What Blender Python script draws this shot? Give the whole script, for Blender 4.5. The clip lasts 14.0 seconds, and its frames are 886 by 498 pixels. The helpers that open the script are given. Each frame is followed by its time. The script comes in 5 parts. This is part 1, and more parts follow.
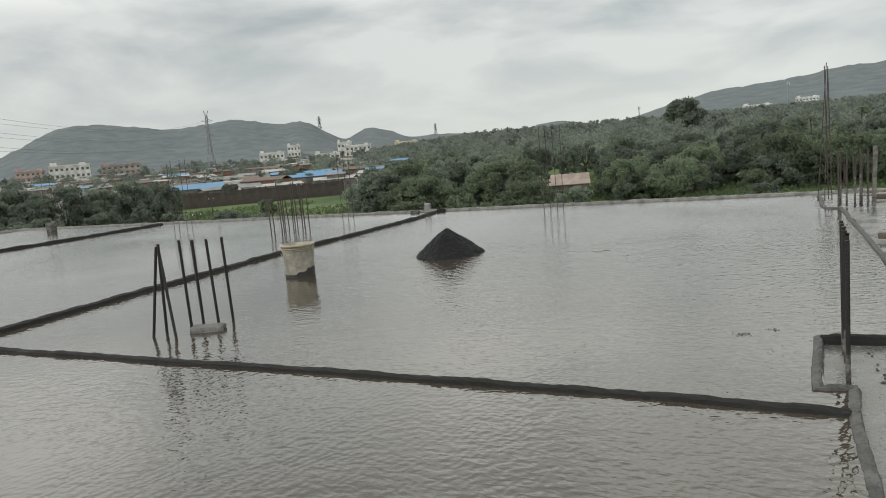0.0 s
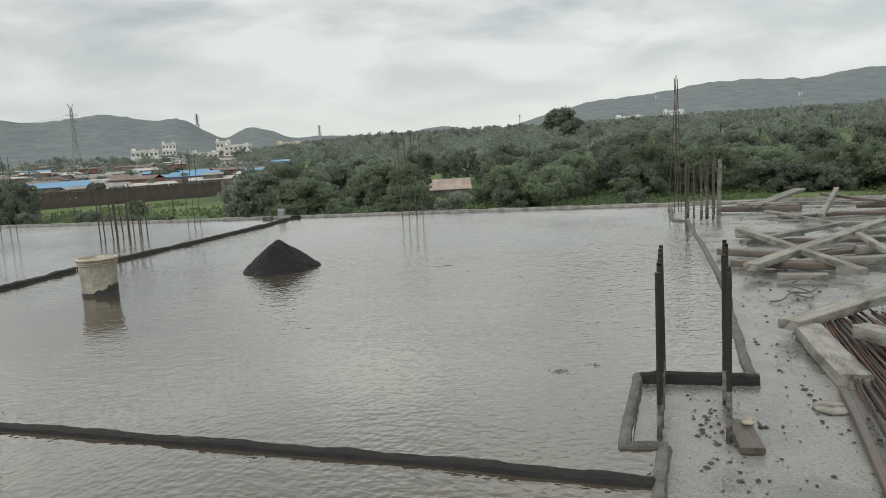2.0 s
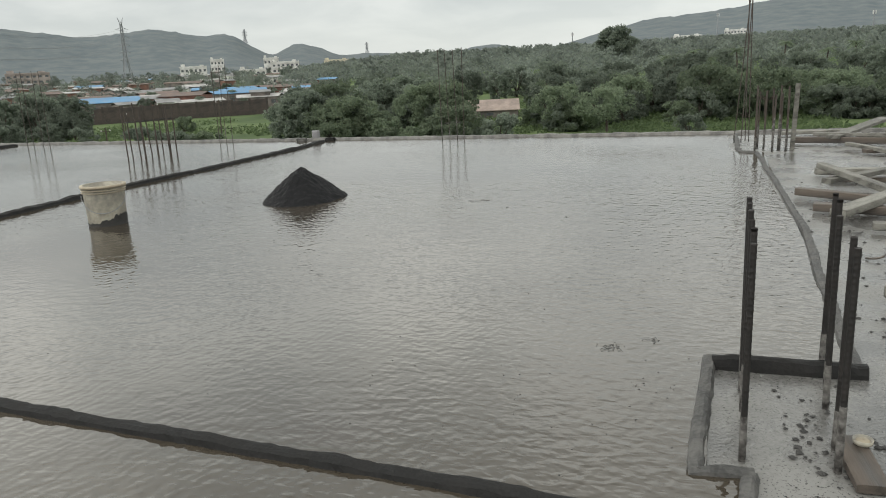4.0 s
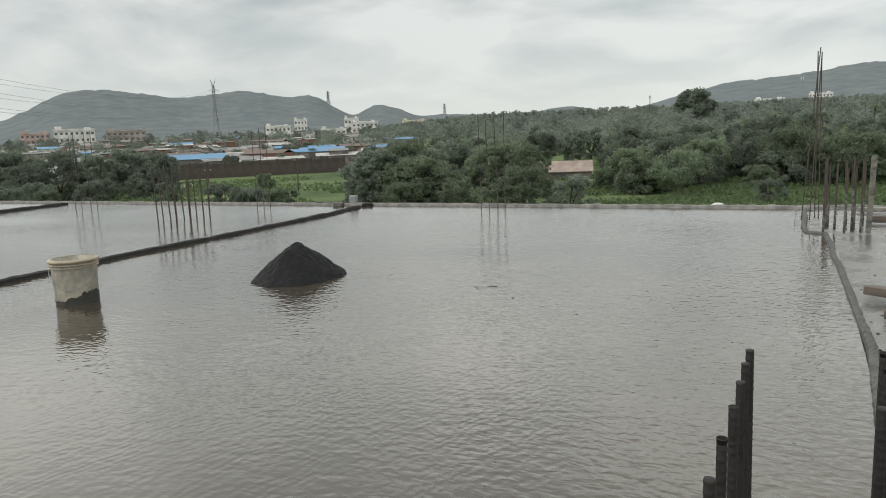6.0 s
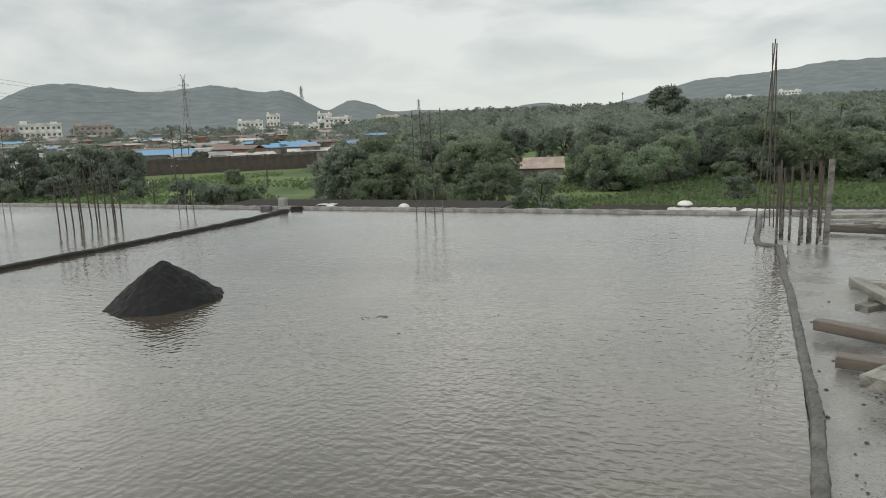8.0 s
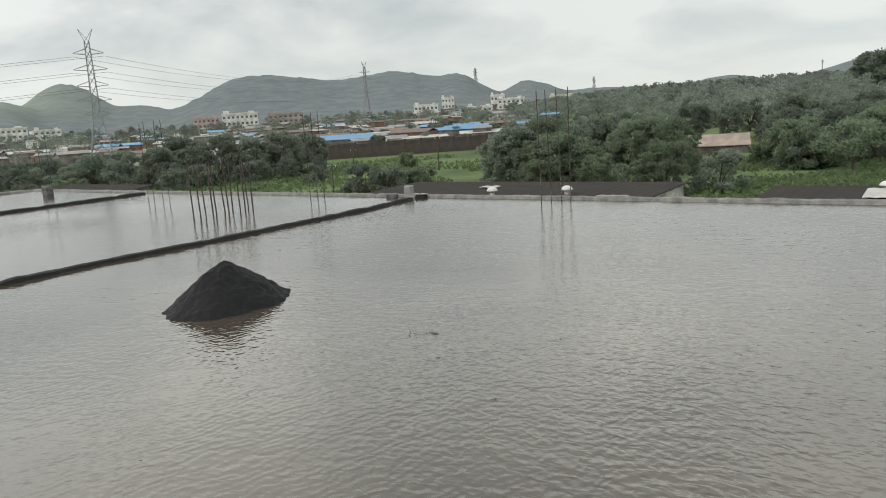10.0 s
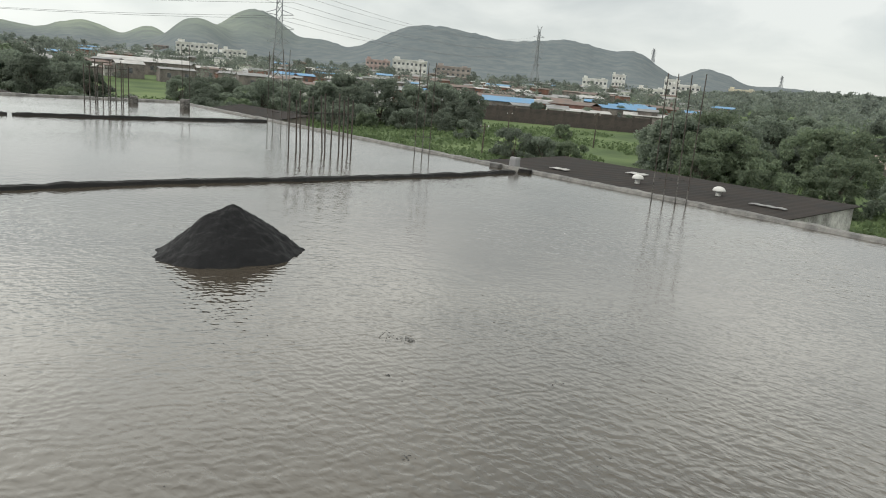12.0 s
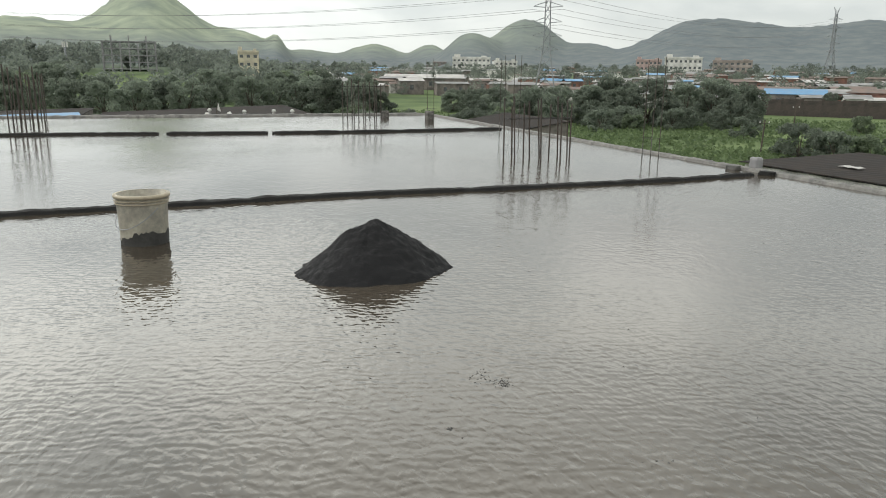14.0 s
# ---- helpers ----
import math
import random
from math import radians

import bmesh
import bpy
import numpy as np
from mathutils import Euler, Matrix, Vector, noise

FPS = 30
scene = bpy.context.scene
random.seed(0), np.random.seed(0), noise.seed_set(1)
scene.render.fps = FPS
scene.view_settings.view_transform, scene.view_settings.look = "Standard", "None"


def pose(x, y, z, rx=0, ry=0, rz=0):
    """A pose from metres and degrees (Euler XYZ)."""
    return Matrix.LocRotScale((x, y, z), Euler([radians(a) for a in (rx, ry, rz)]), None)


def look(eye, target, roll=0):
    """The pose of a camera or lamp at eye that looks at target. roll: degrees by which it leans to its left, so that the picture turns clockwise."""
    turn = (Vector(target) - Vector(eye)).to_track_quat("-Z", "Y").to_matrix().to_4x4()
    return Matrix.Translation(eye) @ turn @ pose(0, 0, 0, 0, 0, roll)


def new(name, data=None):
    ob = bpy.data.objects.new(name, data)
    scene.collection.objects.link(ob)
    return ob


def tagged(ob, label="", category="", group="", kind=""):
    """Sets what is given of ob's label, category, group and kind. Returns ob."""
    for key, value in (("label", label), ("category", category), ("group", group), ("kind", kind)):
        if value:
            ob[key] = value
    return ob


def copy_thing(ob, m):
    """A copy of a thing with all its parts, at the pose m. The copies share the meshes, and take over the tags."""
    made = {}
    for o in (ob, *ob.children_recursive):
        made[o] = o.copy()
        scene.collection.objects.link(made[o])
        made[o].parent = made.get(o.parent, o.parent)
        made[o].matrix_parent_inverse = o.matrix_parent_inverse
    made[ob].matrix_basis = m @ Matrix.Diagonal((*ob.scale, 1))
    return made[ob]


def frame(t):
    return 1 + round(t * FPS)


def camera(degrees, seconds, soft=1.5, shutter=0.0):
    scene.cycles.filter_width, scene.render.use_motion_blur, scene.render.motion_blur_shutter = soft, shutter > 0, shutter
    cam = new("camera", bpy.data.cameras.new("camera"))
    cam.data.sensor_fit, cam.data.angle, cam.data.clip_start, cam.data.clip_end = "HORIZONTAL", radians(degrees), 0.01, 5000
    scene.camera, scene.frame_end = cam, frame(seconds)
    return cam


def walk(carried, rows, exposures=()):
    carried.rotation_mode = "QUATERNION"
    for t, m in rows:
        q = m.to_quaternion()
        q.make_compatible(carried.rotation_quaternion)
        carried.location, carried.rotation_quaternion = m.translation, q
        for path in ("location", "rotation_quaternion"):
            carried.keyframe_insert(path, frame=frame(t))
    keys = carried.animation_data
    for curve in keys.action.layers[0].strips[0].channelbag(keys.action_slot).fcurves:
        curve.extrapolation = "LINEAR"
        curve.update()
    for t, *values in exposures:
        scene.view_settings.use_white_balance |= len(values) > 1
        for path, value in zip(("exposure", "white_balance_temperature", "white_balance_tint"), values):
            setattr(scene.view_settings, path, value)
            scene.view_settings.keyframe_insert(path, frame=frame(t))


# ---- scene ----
cam = camera(62.03, 14.0, 1.0)
PATH = [
    (0.0, (3.8064, -8.8302, 1.19), (2.9462, -7.0433, 0.93), -4.8),
    (0.5, (3.8609, -8.5931, 1.171), (3.1995, -6.7329, 0.849), -4.3),
    (1.0, (3.8921, -8.3796, 1.18), (3.4341, -6.4551, 0.887), -3.0),
    (1.5, (3.9566, -8.2124, 1.169), (3.5162, -6.2835, 0.878), -3.1),
    (2.0, (4.0397, -8.0148, 1.173), (3.471, -6.1168, 0.9), -3.4),
    (2.5, (4.0076, -7.792, 1.158), (3.4022, -5.913, 0.836), -3.3),
    (3.0, (3.9275, -7.6148, 1.165), (3.3679, -5.7411, 0.745), -3.1),
    (3.2, (3.9052, -7.5666, 1.163), (3.2728, -5.7382, 0.657), -3.4),
    (5.5, (4.0392, -6.546, 1.194), (3.2935, -4.7227, 0.85), -1.7),
    (6.0, (4.137, -6.282, 1.206), (3.2677, -4.5081, 0.895), -2.3),
    (6.5, (4.1595, -5.9853, 1.194), (3.3188, -4.1965, 0.887), -2.5),
    (7.0, (4.152, -5.6967, 1.214), (3.4025, -3.8663, 0.915), -2.6),
    (9.5, (4.5572, -4.4306, 1.21), (3.4556, -2.8034, 0.838), -3.1),
    (10.0, (4.5414, -4.1856, 1.211), (3.337, -2.6288, 0.859), -3.8),
    (10.5, (4.4908, -3.9302, 1.218), (3.2869, -2.3721, 0.869), -3.2),
    (11.0, (4.5077, -3.6271, 1.198), (3.2067, -2.1576, 0.812), -2.8),
    (11.5, (4.5011, -3.3295, 1.196), (3.046, -2.0277, 0.763), -1.3),
    (12.0, (4.497, -3.0759, 1.183), (3.0338, -1.7867, 0.738), 4.8),
    (12.5, (4.4591, -2.8403, 1.186), (2.8527, -1.7391, 0.727), 1.7),
    (13.0, (4.5457, -2.5581, 1.185), (2.7593, -1.789, 0.72), 0.7),
    (13.5, (4.4756, -2.3334, 1.17), (2.6671, -1.6195, 0.704), -0.2),
    (14.0, (4.4228, -2.1866, 1.181), (2.5993, -1.5125, 0.715), 0.7),
]
walk(cam, [(t, look(eye, target, roll)) for t, eye, target, roll in PATH], [(0, 0.20), (3, 0.36), (7, 0.30), (10, 0.38), (14, 0.48)])

# ---- sky and light ----
SUN_AZ, SUN_EL, THIN_AZ = radians(-155), radians(52), radians(-112)
world = bpy.data.worlds.new("overcast_sky")
scene.world = world
world.use_nodes = True
wn, wl = world.node_tree.nodes, world.node_tree.links
wn.clear()


def wnode(kind, **kw):
    n = wn.new(kind)
    for k, v in kw.items():
        n.inputs[k].default_value = v
    return n


def wmath(op, a, b=None):
    n = wn.new("ShaderNodeMath")
    n.operation = op
    for i, x in enumerate((a, b)):
        if x is None:
            continue
        if isinstance(x, (int, float)):
            n.inputs[i].default_value = x
        else:
            wl.new(x, n.inputs[i])
    return n.outputs[0]


sky = wn.new("ShaderNodeTexSky")
sky.sky_type, sky.sun_disc, sky.sun_elevation, sky.sun_rotation = "NISHITA", False, SUN_EL, SUN_AZ
clear = wnode("ShaderNodeBackground", Strength=0.10)
wl.new(sky.outputs[0], clear.inputs[0])
coord = wn.new("ShaderNodeTexCoord")
sep = wn.new("ShaderNodeSeparateXYZ")
wl.new(coord.outputs["Generated"], sep.inputs[0])
lift = wmath("ADD", wmath("MAXIMUM", sep.outputs[2], 0.0), 0.26)
comb = wn.new("ShaderNodeCombineXYZ")
wl.new(wmath("DIVIDE", sep.outputs[0], lift), comb.inputs[0])
wl.new(wmath("DIVIDE", sep.outputs[1], lift), comb.inputs[1])
big = wnode("ShaderNodeTexNoise", Scale=1.5, Detail=7.0, Roughness=0.52, Distortion=0.35)
wl.new(comb.outputs[0], big.inputs["Vector"])
ramp = wn.new("ShaderNodeValToRGB")
ramp.color_ramp.elements[0].position, ramp.color_ramp.elements[0].color = 0.40, (0.40, 0.43, 0.43, 1)
ramp.color_ramp.elements[1].position, ramp.color_ramp.elements[1].color = 0.58, (0.64, 0.655, 0.63, 1)
wl.new(big.outputs[0], ramp.inputs[0])
low = wn.new("ShaderNodeMapRange")
low.inputs["From Min"].default_value, low.inputs["From Max"].default_value = 0.02, 0.17
low.inputs["To Min"].default_value, low.inputs["To Max"].default_value = 0.15, 1.0
wl.new(sep.outputs[2], low.inputs[0])
mixc = wn.new("ShaderNodeMix")
mixc.data_type = "RGBA"
mixc.inputs[6].default_value = (0.61, 0.635, 0.61, 1)
wl.new(low.outputs[0], mixc.inputs[0])
wl.new(ramp.outputs[0], mixc.inputs[7])
cloud = wnode("ShaderNodeBackground", Strength=1.0)
# the cloud cover thins out, and is brighter, past the town
dot = wn.new("ShaderNodeVectorMath")
dot.operation = "DOT_PRODUCT"
wl.new(coord.outputs["Generated"], dot.inputs[0])
dot.inputs[1].default_value = (math.sin(THIN_AZ) * 0.97, math.cos(THIN_AZ) * 0.97, 0.24)
thin = wmath("ADD", wmath("MULTIPLY", wmath("POWER", wmath("MAXIMUM", dot.outputs["Value"], 0.0), 5.0), 0.7), 0.97)
# the overcast is brightest at middle height, heavier overhead
band = wn.new("ShaderNodeValToRGB")
band.color_ramp.elements[0].position, band.color_ramp.elements[0].color = 0.19, (0.48, 0.48, 0.48, 1)
band.color_ramp.elements[1].position, band.color_ramp.elements[1].color = 1.0, (0.50, 0.50, 0.50, 1)
for where, grey in ((0.28, 0.98), (0.38, 1.0), (0.52, 0.80), (0.68, 0.54)):
    band.color_ramp.elements.new(where).color = (grey, grey * 0.985, grey * 0.955, 1)
wl.new(sep.outputs[2], band.inputs[0])
tilt = wmath("ADD", wmath("MULTIPLY", wmath("ADD", wmath("MULTIPLY", sep.outputs[0], 0.7), wmath("MULTIPLY", sep.outputs[1], 0.3)), 0.22), 2.15)
warm = wn.new("ShaderNodeMix")
warm.data_type, warm.blend_type = "RGBA", "MULTIPLY"
warm.inputs[0].default_value = 1.0
wl.new(mixc.outputs[2], warm.inputs[6])
wl.new(band.outputs[0], warm.inputs[7])
wl.new(warm.outputs[2], cloud.inputs[0])
wl.new(wmath("MULTIPLY", thin, tilt), cloud.inputs[1])
both = wnode("ShaderNodeMixShader", Fac=0.92)
wl.new(clear.outputs[0], both.inputs[1])
wl.new(cloud.outputs[0], both.inputs[2])
wout = wn.new("ShaderNodeOutputWorld")
wl.new(both.outputs[0], wout.inputs[0])

sun = new("sun", bpy.data.lights.new("sun", "SUN"))
sun.data.energy, sun.data.angle, sun.data.color = 1.2, radians(70), (1.0, 0.97, 0.92)
sun.matrix_world = look((30 * math.sin(SUN_AZ), 30 * math.cos(SUN_AZ), 30 * math.tan(SUN_EL)), (0, 0, 0))
scene.view_settings.exposure = 0.0


# ---- materials ----
def material(name, a, b=None, scale=5.0, rough=(0.8, 0.9), bump=0.2, fine=60.0, metal=0.0, third=None, stretch=(1, 1, 1), spec=0.5, jitter=0.0, dist=0.01):
    """Two colours mixed by noise at two scales, with fine relief."""
    b = b or tuple(c * 0.75 for c in a)
    m = bpy.data.materials.new(name)
    m.use_nodes = True
    nt = m.node_tree
    bsdf = nt.nodes["Principled BSDF"]
    tc = nt.nodes.new("ShaderNodeTexCoord")
    mp = nt.nodes.new("ShaderNodeMapping")
    mp.inputs["Scale"].default_value = stretch
    nt.links.new(tc.outputs["Object"], mp.inputs[0])
    n1 = nt.nodes.new("ShaderNodeTexNoise")
    n1.inputs["Scale"].default_value, n1.inputs["Detail"].default_value = scale, 6
    n2 = nt.nodes.new("ShaderNodeTexNoise")
    n2.inputs["Scale"].default_value, n2.inputs["Detail"].default_value = fine, 3
    for n in (n1, n2):
        nt.links.new(mp.outputs[0], n.inputs["Vector"])
    add = nt.nodes.new("ShaderNodeMath")
    add.operation = "MULTIPLY_ADD"
    nt.links.new(n2.outputs[0], add.inputs[0])
    add.inputs[1].default_value = 0.35
    nt.links.new(n1.outputs[0], add.inputs[2])
    cr = nt.nodes.new("ShaderNodeValToRGB")
    e = cr.color_ramp.elements
    e[0].position, e[0].color = 0.52, (*b, 1)
    e[1].position, e[1].color = 0.84, (*a, 1)
    if third:
        x = e.new(0.68)
        x.color = (*third, 1)
    nt.links.new(add.outputs[0], cr.inputs[0])
    col = cr.outputs[0]
    if jitter:
        oi = nt.nodes.new("ShaderNodeObjectInfo")
        hs = nt.nodes.new("ShaderNodeHueSaturation")
        mr = nt.nodes.new("ShaderNodeMapRange")
        mr.inputs["To Min"].default_value, mr.inputs["To Max"].default_value = 1 - jitter, 1 + jitter
        nt.links.new(oi.outputs["Random"], mr.inputs[0])
        nt.links.new(mr.outputs[0], hs.inputs["Value"])
        nt.links.new(col, hs.inputs["Color"])
        col = hs.outputs[0]
    nt.links.new(col, bsdf.inputs["Base Color"])
    rr = nt.nodes.new("ShaderNodeMapRange")
    rr.inputs["From Min"].default_value, rr.inputs["From Max"].default_value = 0.35, 0.65
    rr.inputs["To Min"].default_value, rr.inputs["To Max"].default_value = rough
    nt.links.new(n1.outputs[0], rr.inputs[0])
    nt.links.new(rr.outputs[0], bsdf.inputs["Roughness"])
    bsdf.inputs["Metallic"].default_value = metal
    bsdf.inputs["Specular IOR Level"].default_value = spec
    if bump:
        bp = nt.nodes.new("ShaderNodeBump")
        bp.inputs["Strength"].default_value, bp.inputs["Distance"].default_value = bump, dist
        nt.links.new(add.outputs[0], bp.inputs["Height"])
        nt.links.new(bp.outputs[0], bsdf.inputs["Normal"])
    return m


def water_material():
    """Muddy standing water: a silty body under a rippled, mirror-like surface."""
    m = bpy.data.materials.new("muddy_water")
    m.use_nodes = True
    nt = m.node_tree
    bsdf = nt.nodes["Principled BSDF"]
    tc = nt.nodes.new("ShaderNodeTexCoord")
    silt = nt.nodes.new("ShaderNodeTexNoise")
    silt.inputs["Scale"].default_value, silt.inputs["Detail"].default_value = 0.9, 8
    nt.links.new(tc.outputs["Object"], silt.inputs["Vector"])
    cr = nt.nodes.new("ShaderNodeValToRGB")
    cr.color_ramp.elements[0].position, cr.color_ramp.elements[0].color = 0.3, (0.046, 0.0375, 0.0275, 1)
    cr.color_ramp.elements[1].position, cr.color_ramp.elements[1].color = 0.7, (0.074, 0.062, 0.0465, 1)
    nt.links.new(silt.outputs[0], cr.inputs[0])
    nt.links.new(cr.outputs[0], bsdf.inputs["Base Color"])
    bsdf.inputs["Roughness"].default_value = 0.02
    bsdf.inputs["IOR"].default_value = 1.7
    heights = []
    for size, rot, amount in ((14.0, 22, 1.0), (25.0, -12, 0.28), (5.0, 40, 0.8)):
        mp = nt.nodes.new("ShaderNodeMapping")
        mp.inputs["Rotation"].default_value = (0, 0, radians(rot))
        mp.inputs["Scale"].default_value = (1.0, 1.6, 1.0)
        nt.links.new(tc.outputs["Object"], mp.inputs[0])
        n = nt.nodes.new("ShaderNodeTexNoise")
        n.inputs["Scale"].default_value, n.inputs["Detail"].default_value, n.inputs["Distortion"].default_value = size, 1.5, 0.4
        nt.links.new(mp.outputs[0], n.inputs["Vector"])
        k = nt.nodes.new("ShaderNodeMath")
        k.operation = "MULTIPLY"
        nt.links.new(n.outputs[0], k.inputs[0])
        k.inputs[1].default_value = amount
        heights.append(k.outputs[0])
    for size, rot, amount in ((4.3, 62, 0.10), (6.4, 14, 0.12)):
        mp = nt.nodes.new("ShaderNodeMapping")
        mp.inputs["Rotation"].default_value = (0, 0, radians(rot))
        nt.links.new(tc.outputs["Object"], mp.inputs[0])
        n = nt.nodes.new("ShaderNodeTexWave")
        n.inputs["Scale"].default_value, n.inputs["Distortion"].default_value = size, 9.0
        n.inputs["Detail"].default_value, n.inputs["Detail Scale"].default_value = 2.0, 0.8
        nt.links.new(mp.outputs[0], n.inputs["Vector"])
        k = nt.nodes.new("ShaderNodeMath")
        k.operation = "MULTIPLY"
        nt.links.new(n.outputs["Fac"], k.inputs[0])
        k.inputs[1].default_value = amount
        heights.append(k.outputs[0])
    tot = heights[0]
    for h in heights[1:]:
        ad = nt.nodes.new("ShaderNodeMath")
        ad.operation = "ADD"
        nt.links.new(tot, ad.inputs[0])
        nt.links.new(h, ad.inputs[1])
        tot = ad.outputs[0]
    calm = nt.nodes.new("ShaderNodeTexNoise")
    calm.inputs["Scale"].default_value = 0.35
    nt.links.new(tc.outputs["Object"], calm.inputs["Vector"])
    cm = nt.nodes.new("ShaderNodeMapRange")
    cm.inputs["From Min"].default_value, cm.inputs["From Max"].default_value = 0.35, 0.65
    cm.inputs["To Min"].default_value, cm.inputs["To Max"].default_value = 0.4, 1.3
    nt.links.new(calm.outputs[0], cm.inputs[0])
    bp = nt.nodes.new("ShaderNodeBump")
    bp.inputs["Distance"].default_value = 0.0042
    # the pools past the second ridge lie sheltered from the wind
    sx = nt.nodes.new("ShaderNodeSeparateXYZ")
    nt.links.new(tc.outputs["Object"], sx.inputs[0])
    lee = nt.nodes.new("ShaderNodeMapRange")
    lee.inputs["From Min"].default_value, lee.inputs["From Max"].default_value = -3.2, 2.5
    lee.inputs["To Min"].default_value, lee.inputs["To Max"].default_value = 0.62, 1.0
    nt.links.new(sx.outputs[0], lee.inputs[0])
    st = nt.nodes.new("ShaderNodeMath")
    st.operation = "MULTIPLY"
    nt.links.new(cm.outputs[0], st.inputs[0])
    nt.links.new(lee.outputs[0], st.inputs[1])
    nt.links.new(st.outputs[0], bp.inputs["Strength"])
    nt.links.new(tot, bp.inputs["Height"])
    nt.links.new(bp.outputs[0], bsdf.inputs["Normal"])
    return m


def leaf_material(name, a, b):
    m = bpy.data.materials.new(name)
    m.use_nodes = True
    nt = m.node_tree
    bsdf = nt.nodes["Principled BSDF"]
    geo = nt.nodes.new("ShaderNodeNewGeometry")
    oi = nt.nodes.new("ShaderNodeObjectInfo")
    mx = nt.nodes.new("ShaderNodeMix")
    mx.data_type = "RGBA"
    mx.inputs[6].default_value, mx.inputs[7].default_value = (*a, 1), (*b, 1)
    nt.links.new(geo.outputs["Random Per Island"], mx.inputs[0])
    hs = nt.nodes.new("ShaderNodeHueSaturation")
    mr = nt.nodes.new("ShaderNodeMapRange")
    mr.inputs["To Min"].default_value, mr.inputs["To Max"].default_value = 0.7, 1.25
    nt.links.new(oi.outputs["Random"], mr.inputs[0])
    nt.links.new(mr.outputs[0], hs.inputs["Value"])
    nt.links.new(mx.outputs[2], hs.inputs["Color"])
    nt.links.new(hs.outputs[0], bsdf.inputs["Base Color"])
    bsdf.inputs["Roughness"].default_value = 0.65
    bsdf.inputs["Specular IOR Level"].default_value = 0.25
    tr = nt.nodes.new("ShaderNodeBsdfTranslucent")
    nt.links.new(hs.outputs[0], tr.inputs[0])
    ms = nt.nodes.new("ShaderNodeMixShader")
    ms.inputs[0].default_value = 0.58
    nt.links.new(bsdf.outputs[0], ms.inputs[1])
    nt.links.new(tr.outputs[0], ms.inputs[2])
    nt.links.new(ms.outputs[0], nt.nodes["Material Output"].inputs[0])
    return m


WATER = water_material()
SLAB = material("wet_slab", (0.30, 0.29, 0.27), (0.20, 0.195, 0.185), 2.0, (0.3, 0.7), 0.3)
DECK = material("wet_cement_deck", (0.2304, 0.2254, 0.211), (0.0936, 0.09144, 0.0864), 2.6, (0.05, 0.5), 0.7, 75, third=(0.1692, 0.1649, 0.1548))
nt = DECK.node_tree
speck = nt.nodes.new("ShaderNodeTexNoise")
speck.inputs["Scale"].default_value, speck.inputs["Detail"].default_value = 130, 2
sr = nt.nodes.new("ShaderNodeMapRange")
sr.inputs["From Min"].default_value, sr.inputs["From Max"].default_value = 0.60, 0.66
nt.links.new(nt.nodes["Texture Coordinate"].outputs["Object"], speck.inputs["Vector"])
nt.links.new(speck.outputs[0], sr.inputs[0])
sm = nt.nodes.new("ShaderNodeMix")
sm.data_type = "RGBA"
sm.inputs[7].default_value = (0.055, 0.053, 0.05, 1)
nt.links.new(sr.outputs[0], sm.inputs[0])
nt.links.new(nt.nodes["Color Ramp"].outputs[0], sm.inputs[6])
nt.links.new(sm.outputs[2], nt.nodes["Principled BSDF"].inputs["Base Color"])
MORTAR = material("dark_wet_mortar", (0.026, 0.025, 0.024), (0.010, 0.0098, 0.0095), 6, (0.6, 0.95), 0.9, 90, spec=0.25)
MORTAR_LIGHT = material("grey_mortar", (0.128, 0.1242, 0.1165), (0.0352, 0.03424, 0.03264), 10, (0.5, 0.9), 0.8, 80)
KERB = material("weathered_edge_concrete", (0.224, 0.216, 0.2), (0.088, 0.0848, 0.08), 7, (0.6, 0.9), 0.8, 60)
SAND = material("wet_black_crusher_sand", (0.0128, 0.0128, 0.0136), (0.004, 0.004, 0.0048), 25, (0.6, 0.9), 1.0, 160, spec=0.25)
STEEL = material("dark_rebar_steel", (0.023, 0.0195, 0.0175), (0.010, 0.009, 0.0085), 12, (0.5, 0.75), 0.3, 120)
RUST = material("rusty_rebar", (0.18, 0.095, 0.062), (0.065, 0.045, 0.037), 7, (0.6, 0.85), 0.4, 90, metal=0.2, jitter=0.4)
CEMENTED = material("cement_splashed_bar", (0.21, 0.20, 0.185), (0.035, 0.031, 0.028), 30, (0.7, 0.9), 0.6, 90)
TIMBER = material("wet_grey_shuttering_timber", (0.2385, 0.2313, 0.2052), (0.063, 0.0585, 0.0504), 7, (0.5, 0.85), 0.9, 45, third=(0.171, 0.1638, 0.1422), stretch=(0.8, 2.5, 2.5), jitter=0.25)
TIMBER_DARK = material("dark_soaked_timber", (0.13, 0.105, 0.085), (0.055, 0.047, 0.04), 3, (0.35, 0.7), 0.5, 30, stretch=(0.5, 6, 6), jitter=0.2)
PLASTIC = material("stained_cream_plastic", (0.44, 0.408, 0.336), (0.216, 0.204, 0.176), 6, (0.45, 0.7), 0.15, 40, third=(0.32, 0.296, 0.24))
RIM = material("yellowed_bucket_rim", (0.4176, 0.36, 0.2592), (0.288, 0.2448, 0.18), 5, (0.4, 0.6), 0.1)
SPLASH = material("dark_cement_splash", (0.05, 0.048, 0.045), (0.025, 0.024, 0.022), 20, (0.5, 0.8), 0.5)
STONE = material("grey_rubble", (0.20, 0.195, 0.185), (0.08, 0.078, 0.074), 9, (0.5, 0.9), 0.8, 70)
# tree greens paler than real leaves: the veil of haze is in the colour
LEAF_HAZED = leaf_material("hazed_tree_leaves", (0.160, 0.192, 0.156), (0.240, 0.276, 0.212))
